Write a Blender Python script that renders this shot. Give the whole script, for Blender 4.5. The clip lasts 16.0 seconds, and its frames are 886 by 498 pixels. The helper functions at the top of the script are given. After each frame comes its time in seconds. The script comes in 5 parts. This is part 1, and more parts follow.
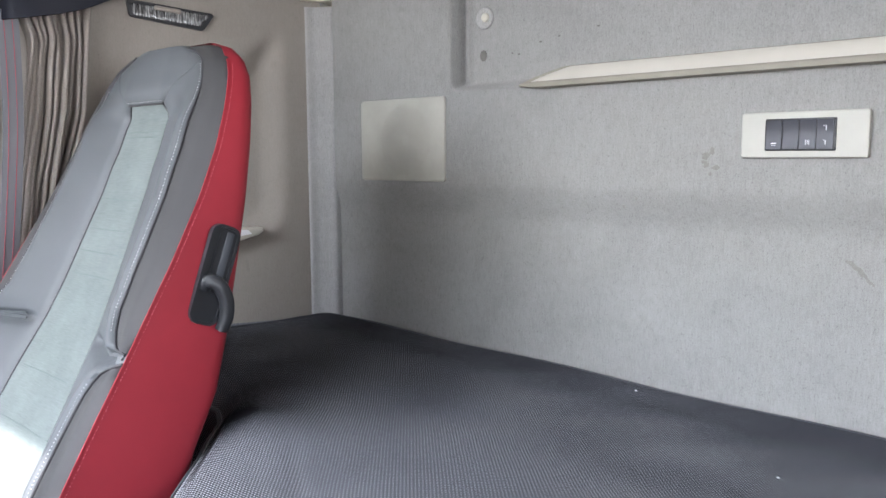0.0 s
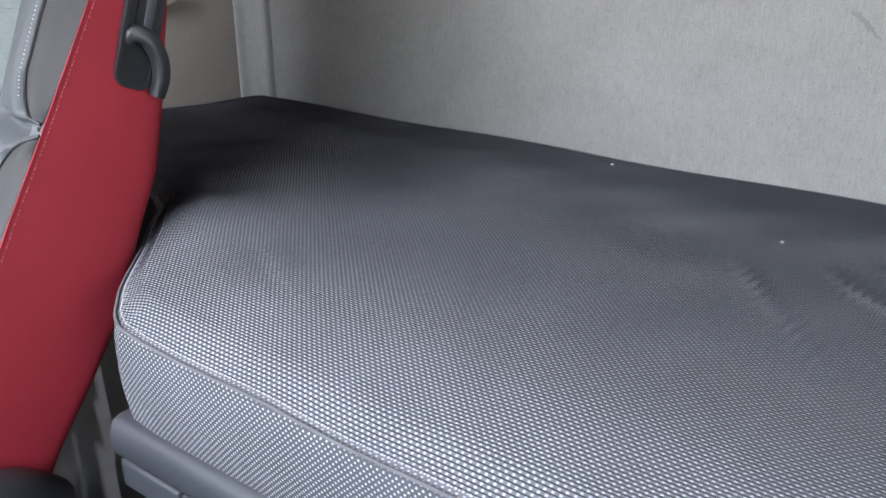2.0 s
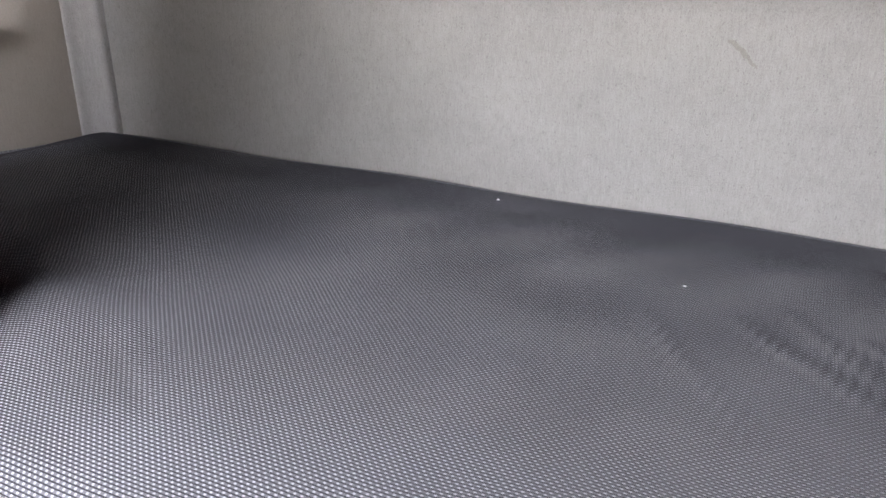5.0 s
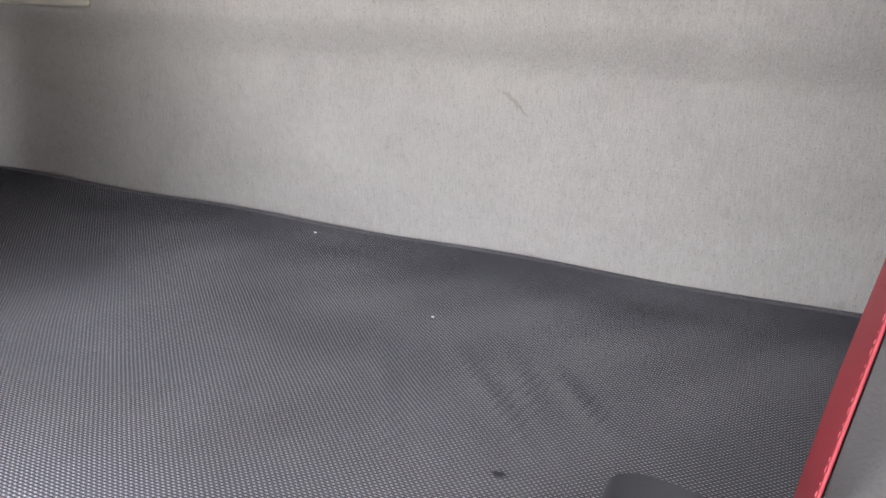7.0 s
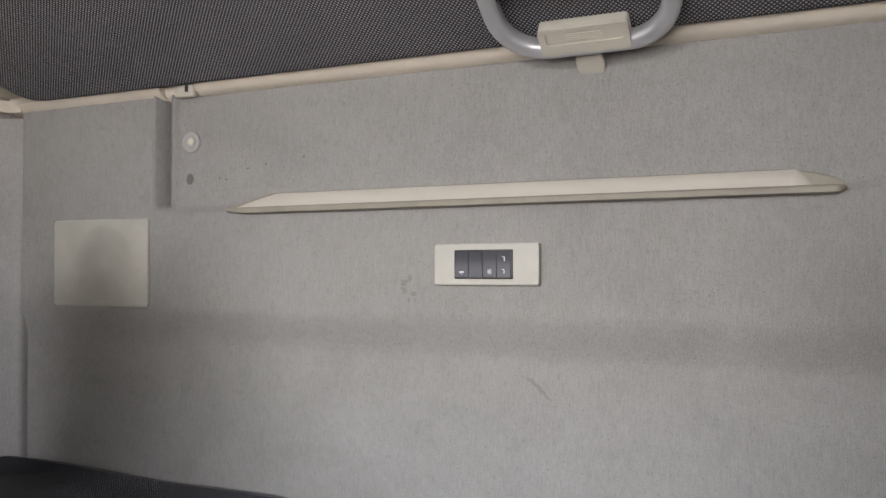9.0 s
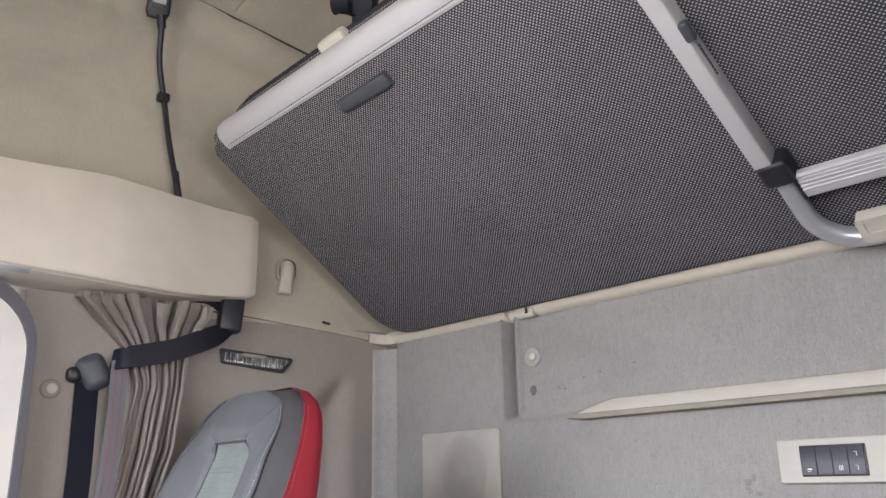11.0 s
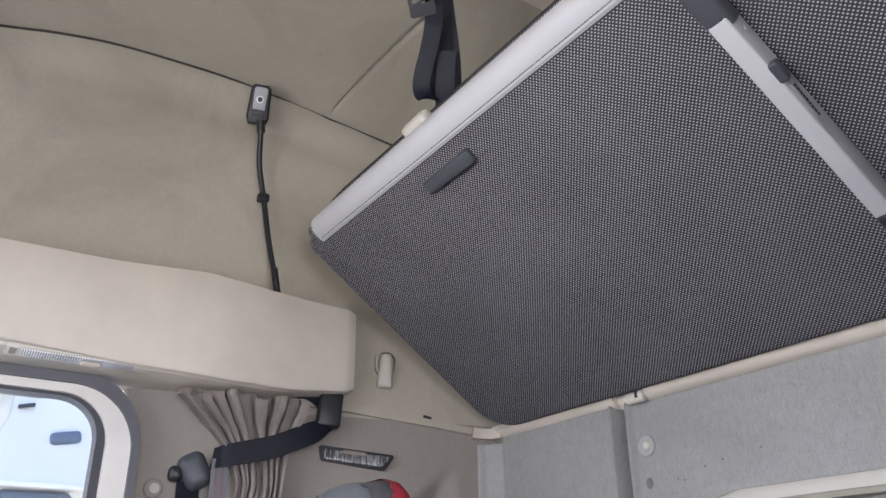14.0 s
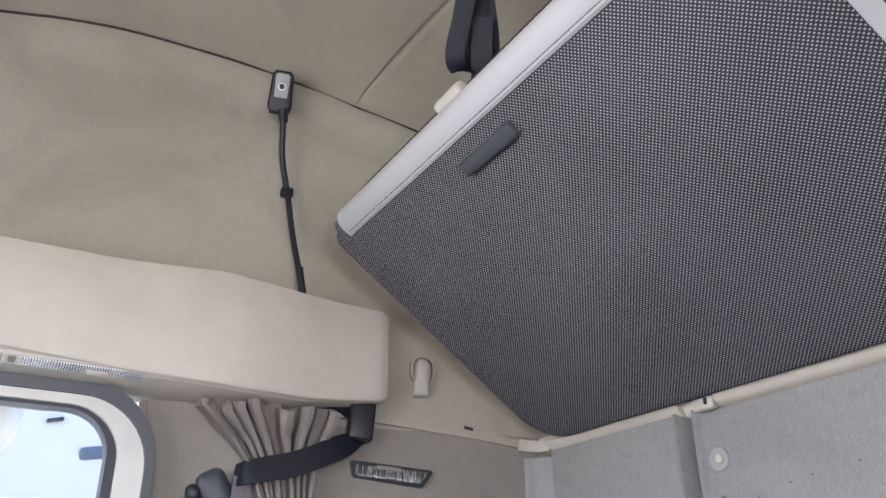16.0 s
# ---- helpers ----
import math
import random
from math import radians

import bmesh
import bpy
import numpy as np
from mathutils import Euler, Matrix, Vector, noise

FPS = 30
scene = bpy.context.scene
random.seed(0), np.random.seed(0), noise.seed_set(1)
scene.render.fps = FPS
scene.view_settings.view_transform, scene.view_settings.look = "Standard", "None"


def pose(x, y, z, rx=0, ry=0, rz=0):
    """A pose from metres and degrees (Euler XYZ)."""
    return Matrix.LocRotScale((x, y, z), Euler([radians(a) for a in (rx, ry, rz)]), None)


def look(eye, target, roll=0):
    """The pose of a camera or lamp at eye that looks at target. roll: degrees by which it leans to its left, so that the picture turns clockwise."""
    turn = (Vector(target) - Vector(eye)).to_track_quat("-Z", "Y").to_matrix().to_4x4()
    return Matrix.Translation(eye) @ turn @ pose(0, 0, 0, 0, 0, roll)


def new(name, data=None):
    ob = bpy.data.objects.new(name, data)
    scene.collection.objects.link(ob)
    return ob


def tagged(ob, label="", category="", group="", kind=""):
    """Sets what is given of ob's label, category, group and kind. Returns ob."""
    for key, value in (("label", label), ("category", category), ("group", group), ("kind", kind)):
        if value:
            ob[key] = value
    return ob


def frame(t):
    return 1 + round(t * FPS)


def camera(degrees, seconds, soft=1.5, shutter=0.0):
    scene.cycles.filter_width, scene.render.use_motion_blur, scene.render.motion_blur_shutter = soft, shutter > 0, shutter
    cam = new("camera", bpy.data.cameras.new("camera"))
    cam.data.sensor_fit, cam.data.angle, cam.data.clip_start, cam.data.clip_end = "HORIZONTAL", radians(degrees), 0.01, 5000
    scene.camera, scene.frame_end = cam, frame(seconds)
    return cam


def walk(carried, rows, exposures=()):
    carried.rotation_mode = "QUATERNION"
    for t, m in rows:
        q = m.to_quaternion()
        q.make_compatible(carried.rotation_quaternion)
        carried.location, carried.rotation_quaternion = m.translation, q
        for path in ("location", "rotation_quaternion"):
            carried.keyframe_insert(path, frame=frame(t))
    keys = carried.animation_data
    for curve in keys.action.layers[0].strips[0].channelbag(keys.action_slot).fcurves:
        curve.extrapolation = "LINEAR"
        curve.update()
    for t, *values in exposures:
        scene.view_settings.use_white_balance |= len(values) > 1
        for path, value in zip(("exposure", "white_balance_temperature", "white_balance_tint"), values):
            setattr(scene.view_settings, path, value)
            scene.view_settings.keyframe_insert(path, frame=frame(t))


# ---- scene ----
cam = camera(58.4, 16.0)
PATH = [
    (0, (0.371, -1.149, 1.078), (-0.973, 0.313, 0.844), -0.3),
    (0.5, (0.37, -1.169, 1.072), (-0.866, 0.372, 0.759), 0.1),
    (1, (0.333, -1.199, 1.033), (-0.838, 0.341, 0.527), -0.1),
    (1.5, (0.246, -1.191, 1.026), (-0.866, 0.311, 0.314), -0.1),
    (2, (0.243, -1.115, 1.011), (-0.859, 0.393, 0.296), -0.1),
    (2.5, (0.213, -1.07, 1.034), (-0.883, 0.44, 0.314), -0.1),
    (3, (0.178, -1.026, 1.042), (-0.892, 0.501, 0.319), -0.1),
    (3.5, (0.177, -1.02, 1.054), (-0.779, 0.585, 0.341), 0.6),
    (4.2, (0.156, -1.027, 1.048), (-0.692, 0.632, 0.319), -0.0),
    (6.3, (0.272, -1.065, 1.081), (-0.516, 0.625, 0.356), -0.2),
    (6.5, (0.301, -1.059, 1.099), (-0.466, 0.635, 0.362), 0.2),
    (7, (0.42, -1.024, 1.123), (-0.339, 0.681, 0.405), -0.1),
    (7.5, (0.456, -1.011, 1.13), (-0.3, 0.703, 0.428), -0.2),
    (8, (0.425, -1.029, 1.108), (-0.345, 0.71, 0.491), -0.2),
    (8.5, (0.413, -1.087, 1.092), (-0.383, 0.722, 0.785), 0.0),
    (9, (0.412, -1.131, 1.104), (-0.388, 0.702, 1.143), -0.2),
    (9.5, (0.439, -1.201, 1.11), (-0.535, 0.534, 1.306), -0.2),
    (10, (0.459, -1.225, 1.103), (-0.764, 0.325, 1.421), -0.2),
    (10.2, (0.463, -1.228, 1.098), (-0.779, 0.294, 1.474), -0.3),
    (12.3, (0.49, -1.206, 1.061), (-1.08, -0.26, 1.862), -0.6),
    (12.5, (0.48, -1.198, 1.061), (-1.083, -0.248, 1.87), -0.4),
    (13, (0.484, -1.177, 1.062), (-1.066, -0.219, 1.886), -0.0),
    (13.5, (0.461, -1.153, 1.055), (-1.057, -0.147, 1.881), -0.5),
    (14, (0.454, -1.15, 1.053), (-1.055, -0.131, 1.882), -0.7),
    (14.5, (0.459, -1.151, 1.055), (-1.043, -0.136, 1.898), -0.6),
    (15, (0.447, -1.147, 1.049), (-1.044, -0.133, 1.914), -0.7),
    (15.5, (0.378, -1.111, 1.072), (-1.113, -0.097, 1.936), -0.5),
    (16, (0.322, -1.066, 1.088), (-1.228, -0.133, 1.942), -0.5),
]
EXPOSURES = [(0.0, 1.89, 6080, 14), (0.5, 1.62, 6050, 14), (1.0, 1.76, 6080, 14), (1.5, 1.35, 6030, 14), (2.0, 1.65, 6120, 14), (2.5, 1.91, 6250, 15), (4.0, 1.87, 6480, 19), (7.5, 1.89, 6640, 18),
             (8.5, 1.58, 6620, 16), (9.0, 1.40, 6640, 17), (10.2, 1.67, 6480, 17), (12.3, 1.51, 6050, 19), (16.0, 1.65, 5920, 18)]
walk(cam, [(t, look(eye, target, roll)) for t, eye, target, roll in PATH], EXPOSURES)

# ---- light ----
SUN_DIR = Vector((0.10, 1.0, -0.845)).normalized()   # the way the sunlight travels
world = bpy.data.worlds.new("sky")
scene.world = world
world.use_nodes = True
wn = world.node_tree.nodes
sky = wn.new("ShaderNodeTexSky")
sky.sky_type, sky.sun_disc = "NISHITA", False
sky.sun_elevation = math.asin(-SUN_DIR.z)
sky.sun_rotation = math.atan2(-SUN_DIR.x, -SUN_DIR.y)
world.node_tree.links.new(sky.outputs[0], wn["Background"].inputs[0])
wn["Background"].inputs[1].default_value = 0.15

sun = new("sun", bpy.data.lights.new("sun", "SUN"))
sun.data.energy, sun.data.angle, sun.data.color = 5.0, radians(0.6), (1.0, 0.95, 0.87)
sun.matrix_world = look((0, 0, 6), Vector((0, 0, 6)) + SUN_DIR)


def window_light(name, at, target, sx, sy, power, color):
    ob = new(name, bpy.data.lights.new(name, "AREA"))
    ob.data.shape, ob.data.size, ob.data.size_y = "RECTANGLE", sx, sy
    ob.data.energy, ob.data.color = power, color
    ob.matrix_world = look(at, target)
    return ob


front = window_light("windscreen_daylight", (0.02, -2.02, 1.47), (0.10, -0.95, 0.42), 1.9, 0.66, 15.5, (0.95, 0.98, 1.0))
front.data.spread = radians(98)
window_light("door_daylight_left", (-1.245, -1.3, 1.17), (0.2, -0.3, 1.0), 0.8, 0.42, 0.6, (1.0, 0.97, 0.92)).data.spread = radians(120)
window_light("door_daylight_right", (1.245, -1.3, 1.17), (-1.15, -1.10, 1.36), 0.8, 0.42, 1.45, (1.0, 0.97, 0.93)).data.spread = radians(62)
window_light("windscreen_ground_bounce", (0.15, -2.02, 1.25), (-0.25, -0.40, 2.25), 1.0, 0.5, 3.5, (1.0, 0.97, 0.88)).data.spread = radians(86)

# ---- materials ----


def material(name, base, rough=0.6, metal=0.0, spec=0.5):
    m = bpy.data.materials.new(name)
    m.use_nodes = True
    b = m.node_tree.nodes["Principled BSDF"]
    b.inputs["Base Color"].default_value = (*base, 1)
    b.inputs["Roughness"].default_value = rough
    b.inputs["Metallic"].default_value = metal
    b.inputs["Specular IOR Level"].default_value = spec
    return m


class Nodes:
    """Small builder for node materials."""

    def __init__(self, m):
        self.m, self.t = m, m.node_tree
        self.b = self.t.nodes["Principled BSDF"]
        self.coord = self.t.nodes.new("ShaderNodeTexCoord")

    def link(self, a, b):
        self.t.links.new(a, b)

    def math(self, op, a, b=0.0, c=0.0):
        n = self.t.nodes.new("ShaderNodeMath")
        n.operation = op
        for i, v in enumerate((a, b, c)):
            if isinstance(v, (int, float)):
                n.inputs[i].default_value = v
            else:
                self.link(v, n.inputs[i])
        return n.outputs[0]

    def mapped(self, scale=(1, 1, 1), rot=(0, 0, 0), space="Object"):
        n = self.t.nodes.new("ShaderNodeMapping")
        n.inputs["Scale"].default_value = scale
        n.inputs["Rotation"].default_value = rot
        self.link(self.coord.outputs[space], n.inputs[0])
        return n.outputs[0]

    def noise(self, scale, detail=2.0, rough=0.5, vec=None, dist=0.0):
        n = self.t.nodes.new("ShaderNodeTexNoise")
        n.inputs["Scale"].default_value = scale
        n.inputs["Detail"].default_value = detail
        n.inputs["Roughness"].default_value = rough
        n.inputs["Distortion"].default_value = dist
        self.link(vec if vec is not None else self.coord.outputs["Object"], n.inputs["Vector"])
        return n.outputs["Fac"]

    def ramp(self, fac, stops):
        n = self.t.nodes.new("ShaderNodeValToRGB")
        e = n.color_ramp.elements
        while len(e) < len(stops):
            e.new(0.5)
        for el, (p, c) in zip(e, stops):
            el.position = p
            el.color = (*c, 1) if len(c) == 3 else c
        self.link(fac, n.inputs[0])
        return n.outputs[0]

    def mix(self, fac, a, b):
        n = self.t.nodes.new("ShaderNodeMix")
        n.data_type = "RGBA"
        for i, v in ((0, fac), (6, a), (7, b)):
            if isinstance(v, tuple):
                n.inputs[i].default_value = (*v, 1)
            elif isinstance(v, (int, float)):
                n.inputs[i].default_value = v
            else:
                self.link(v, n.inputs[i])
        return n.outputs[2]

    def separate(self, vec):
        n = self.t.nodes.new("ShaderNodeSeparateXYZ")
        self.link(vec, n.inputs[0])
        return n.outputs

    def bump(self, height, strength, distance):
        n = self.t.nodes.new("ShaderNodeBump")
        n.inputs["Strength"].default_value = strength
        n.inputs["Distance"].default_value = distance
        self.link(height, n.inputs["Height"])
        self.link(n.outputs[0], self.b.inputs["Normal"])

    def color(self, c):
        self.link(c, self.b.inputs["Base Color"])

    def rough(self, r):
        self.link(r, self.b.inputs["Roughness"])


def felt(name, base, fibre=(430, 300), amount=0.24, soil=0.0):
    """Woven headliner felt: fine upright fibres, mottling, faint grime."""
    m = material(name, base, 0.95, spec=0.15)
    n = Nodes(m)
    fine = n.noise(1.0, 3, 0.75, n.mapped((fibre[0] * 1.5, fibre[0] * 1.5, fibre[1] * 1.4)))
    streak = n.noise(1.0, 2, 0.6, n.mapped((fibre[0] * 0.9, fibre[0] * 0.9, fibre[1] * 0.22)))
    mid = n.noise(55, 3, 0.6)
    big = n.noise(4.0, 4, 0.6, dist=0.4)
    v = n.math("ADD", n.math("MULTIPLY", fine, 0.55), n.math("MULTIPLY", streak, 0.26))
    v = n.math("ADD", v, n.math("MULTIPLY", mid, 0.12))
    v = n.math("ADD", v, n.math("MULTIPLY", big, 0.20))
    lo = tuple(c * (1 - amount) for c in base)
    hi = tuple(min(1, c * (1 + amount)) for c in base)
    col = n.ramp(v, [(0.36, lo), (0.72, hi)])
    spots = n.ramp(n.noise(23, 2, 0.5, dist=0.3), [(0.70, (0, 0, 0)), (0.80, (1, 1, 1))])
    col = n.mix(n.math("MULTIPLY", spots, 0.30), col, tuple(c * 0.62 for c in base))
    if soil:
        cloud = n.ramp(n.noise(2.6, 5, 0.62, dist=0.7), [(0.46, (0, 0, 0)), (0.66, (1, 1, 1))])
        col = n.mix(n.math("MULTIPLY", cloud, soil), col, tuple(c * 0.62 for c in base))
    pits = n.ramp(n.noise(1.0, 1, 0.5, n.mapped((fibre[0] * 1.1, fibre[0] * 1.1, fibre[1] * 0.8), (0.3, 0.2, 0))), [(0.27, (1, 1, 1)), (0.36, (0, 0, 0))])
    n.color(n.mix(n.math("MULTIPLY", pits, amount * 1.3), col, tuple(c * 0.35 for c in base)))
    n.bump(n.math("SUBTRACT", fine, n.math("MULTIPLY", pits, 0.5)), 0.35, 0.002)
    return m


def plastic(name, base, rough=0.5, grain=900, depth=0.0006, grime=0.12):
    """Moulded plastic with a fine leather grain and slight grime."""
    m = material(name, base, rough, spec=0.4)
    n = Nodes(m)
    g = n.noise(grain, 2, 0.5)
    big = n.noise(9, 4, 0.6)
    n.color(n.ramp(big, [(0.30, tuple(c * (1 - grime) for c in base)), (0.68, base)]))
    n.rough(n.math("ADD", n.math("MULTIPLY", big, 0.16), rough - 0.08))
    n.bump(g, 0.18, depth)
    return m


def metal(name, base, rough, brush=(6, 900, 900)):
    m = material(name, base, rough, 1.0)
    n = Nodes(m)
    s = n.noise(1.0, 2, 0.6, n.mapped(brush))
    n.rough(n.math("ADD", n.math("MULTIPLY", s, 0.18), rough - 0.08))
    n.bump(s, 0.05, 0.0004)
    return m


def dotted(name, pitch, axes, dark, light, size=0.30, across=1.0, core=0.62):
    """Cushion cloth: dark weave with staggered rows of pale raised dots; axes: the two object axes it lies along."""
    m = material(name, dark, 0.95, spec=0.03)
    n = Nodes(m)
    s = n.separate(n.coord.outputs["Object"])
    wob = n.math("MULTIPLY", n.math("SUBTRACT", n.noise(14, 2), 0.5), pitch * 0.12)
    u = n.math("DIVIDE", n.math("ADD", s[axes[0]], wob), pitch * across)
    v = n.math("DIVIDE", n.math("ADD", s[axes[1]], wob), pitch * 0.5)
    row = n.math("FLOOR", v)
    odd = n.math("MULTIPLY", n.math("FLOORED_MODULO", row, 2.0), 0.5)
    fu = n.math("SUBTRACT", n.math("FRACT", n.math("ADD", u, odd)), 0.5)
    fv = n.math("SUBTRACT", n.math("FRACT", v), 0.5)
    d = n.math("SQRT", n.math("ADD", n.math("POWER", n.math("MULTIPLY", fu, 1.0), 2.0), n.math("POWER", n.math("MULTIPLY", fv, 0.62), 2.0)))
    dot = n.ramp(d, [(size * core, (1, 1, 1)), (size * (1.62 - core), (0, 0, 0))])
    weave = n.noise(1600, 1, 0.5)
    big = n.noise(5, 4, 0.6)
    base = n.ramp(n.math("ADD", n.math("MULTIPLY", weave, 0.5), n.math("MULTIPLY", big, 0.5)), [(0.32, tuple(c * 0.72 for c in dark)), (0.68, tuple(c * 1.3 for c in dark))])
    tip = n.mix(big, tuple(c * 0.80 for c in light), light)
    n.color(n.mix(dot, base, tip))
    n.bump(n.math("ADD", dot, n.math("MULTIPLY", weave, 0.25)), 0.5, 0.0012)
    return m


def leather(name, base, rough=0.45, spec=0.36):
    m = material(name, base, rough + 0.1, spec=spec)
    n = Nodes(m)
    v = n.t.nodes.new("ShaderNodeTexVoronoi")
    v.inputs["Scale"].default_value = 650
    n.link(n.coord.outputs["Object"], v.inputs["Vector"])
    big = n.noise(7, 4, 0.6)
    n.color(n.ramp(big, [(0.3, tuple(c * 0.86 for c in base)), (0.7, tuple(c * 1.08 for c in base))]))
    n.rough(n.math("ADD", n.math("MULTIPLY", big, 0.2), rough - 0.04))
    n.bump(n.math("ADD", v.outputs["Distance"], n.math("MULTIPLY", n.noise(38, 3), 0.5)), 0.12, 0.0006)
    return m


M_WALL = felt("grey_felt", (0.256, 0.251, 0.244), soil=0.22)
M_SIDE = felt("taupe_felt", (0.267, 0.241, 0.215), (430, 300), 0.13)
M_CEIL = felt("beige_headliner", (0.405, 0.371, 0.302), (300, 300), 0.11, 0.42)
M_CREAM = plastic("cream_plastic", (0.50, 0.475, 0.41), 0.5)
# Cabin cream made whiter: outside light on the door frame, put into the colour.
M_DOOR = plastic("lit_door_plastic", (0.70, 0.68, 0.63), 0.45)
# Darker cream: the ledge lip's upright-face shade and dirty edge in one colour.
M_LIP = plastic("darker_cream_plastic", (0.26, 0.24, 0.195), 0.55, 900, 0.0006, 0.3)
# Lightened felt; on the corner posts it paints the light they catch.
M_POST = felt("lightened_grey_felt", (0.315, 0.31, 0.302))
M_CREAM_SOFT = plastic("cream_padded_vinyl", (0.56, 0.51, 0.43), 0.62, 500, 0.0009)
M_GRILLE = plastic("ivory_grille_plastic", (0.40, 0.388, 0.34), 0.6, 420, 0.001, 0.24)
M_PLATE = plastic("ivory_switch_plate", (0.43, 0.422, 0.38), 0.55)
M_BLACK = plastic("black_plastic", (0.018, 0.019, 0.022), 0.42)
M_DGREY = plastic("dark_grey_plastic", (0.055, 0.06, 0.07), 0.45)
M_SWITCH = plastic("charcoal_rocker", (0.035, 0.038, 0.05), 0.4)
M_RUBBER = plastic("rubber_seal", (0.045, 0.045, 0.055), 0.5)
M_SEAL = plastic("grey_door_seal", (0.105, 0.105, 0.118), 0.5)
M_BUNKRAIL = plastic("charcoal_bunk_plastic", (0.030, 0.033, 0.040), 0.48)
M_FLOOR = plastic("black_floor_mat", (0.02, 0.02, 0.021), 0.75, 200, 0.002)
M_ALU = metal("brushed_aluminium", (0.78, 0.78, 0.79), 0.48)
M_SATIN = material("satin_aluminium_paint", (0.455, 0.455, 0.46), 0.58, 0.15)
M_SILVER = material("silver_paint", (0.52, 0.53, 0.55), 0.38, 0.55)
CLOTH = ((0.105, 0.109, 0.121), (0.38, 0.392, 0.425))
M_BED = dotted("bunk_cloth", 0.0054, (0, 1), *CLOTH, size=0.235, core=0.42)
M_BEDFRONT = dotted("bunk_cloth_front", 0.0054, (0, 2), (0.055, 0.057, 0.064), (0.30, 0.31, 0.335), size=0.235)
M_SEAM = felt("seam_cloth", (0.10, 0.103, 0.113), (900, 900), 0.3)
M_UPPER = dotted("upper_bunk_cloth", 0.0067, (0, 1), (0.050, 0.050, 0.056), (0.42, 0.41, 0.42), size=0.25)
M_TUCK_SHADE = material("insert_tuck_shade", (0.105, 0.125, 0.12), 0.9, 0.0, 0.1)
M_RED = leather("red_leather", (0.245, 0.018, 0.028), 0.5, 0.3)
M_LGREY = leather("light_grey_leather", (0.056, 0.061, 0.066), 0.46)
M_MGREY = leather("mid_grey_leather", (0.037, 0.0365, 0.0375), 0.50, 0.18)
M_THREAD = material("pale_thread", (0.42, 0.42, 0.43), 0.8)
M_REDTHREAD = material("pink_thread", (0.42, 0.10, 0.12), 0.9, 0.0, 0.1)
M_PIPING = material("dark_piping", (0.012, 0.012, 0.015), 0.6)
M_WHITE = material("white_print", (0.75, 0.75, 0.78), 0.6)
M_SASH = plastic("grey_webbing", (0.16, 0.165, 0.18), 0.6, 900, 0.001)
M_BELT = plastic("belt_webbing", (0.010, 0.011, 0.018), 0.42, 1200, 0.001)
M_BELT.node_tree.nodes["Principled BSDF"].inputs["Specular IOR Level"].default_value = 0.22


def insert_cloth():
    m = material("sage_grey_cloth", (0.27, 0.31, 0.30), 0.9, spec=0.2)
    n = Nodes(m)
    lines = n.noise(1.0, 2, 0.6, n.mapped((60, 60, 900)))
    big = n.noise(16, 3, 0.6)
    n.color(n.ramp(n.math("ADD", n.math("MULTIPLY", lines, 0.45), n.math("MULTIPLY", big, 0.55)), [(0.3, (0.088, 0.102, 0.099)), (0.7, (0.135, 0.153, 0.148))]))
    n.bump(lines, 0.4, 0.001)
    return m


def curtain_cloth():
    m = material("taupe_curtain_cloth", (0.33, 0.30, 0.265), 0.85, spec=0.2)
    n = Nodes(m)
    weave = n.noise(1.0, 2, 0.6, n.mapped((1200, 1200, 300)))
    n.color(n.ramp(weave, [(0.3, (0.33, 0.295, 0.265)), (0.7, (0.47, 0.423, 0.38))]))
    n.bump(weave, 0.2, 0.001)
    return m


def clear_lens(name, low, high, cut):
    """Clear moulded lens over a bright reflector: fine square prisms."""
    m = material(name, high, 0.15)
    n = Nodes(m)
    s = n.separate(n.coord.outputs["Object"])
    g = [n.math("PINGPONG", n.math("DIVIDE", s[k], 0.0042), 0.5) for k in (0, 1)]
    cell = n.math("MINIMUM", g[0], g[1])
    n.bump(cell, 0.8, 0.002)
    n.color(n.ramp(n.math("ADD", cell, n.math("MULTIPLY", n.noise(70, 2), 0.25)), [(cut, low), (cut + 0.12, high)]))
    return m


def streaked_lens():
    """Lens with upright ribs, its highlights painted as pale streaks over a dark reflector."""
    m = material("ribbed_reflector_lens", (0.5, 0.5, 0.5), 0.12)
    n = Nodes(m)
    ribs = n.noise(1.0, 2, 0.6, n.mapped((60, 480, 45)))
    n.color(n.ramp(ribs, [(0.38, (0.03, 0.03, 0.032)), (0.54, (0.16, 0.16, 0.16)), (0.72, (0.50, 0.51, 0.51))]))
    n.bump(ribs, 0.6, 0.002)
    return m


def glass():
    m = bpy.data.materials.new("window_glass")
    m.use_nodes = True
    t = m.node_tree
    t.nodes.remove(t.nodes["Principled BSDF"])
    mix, tr, gl, fr = (t.nodes.new("ShaderNode" + k) for k in ("MixShader", "BsdfTransparent", "BsdfGlossy", "Fresnel"))
    gl.inputs["Roughness"].default_value = 0.02
    tr.inputs[0].default_value = (0.93, 0.96, 0.97, 1)
    t.links.new(fr.outputs[0], mix.inputs[0])
    t.links.new(tr.outputs[0], mix.inputs[1])
    t.links.new(gl.outputs[0], mix.inputs[2])
    t.links.new(mix.outputs[0], t.nodes["Material Output"].inputs[0])
    return m


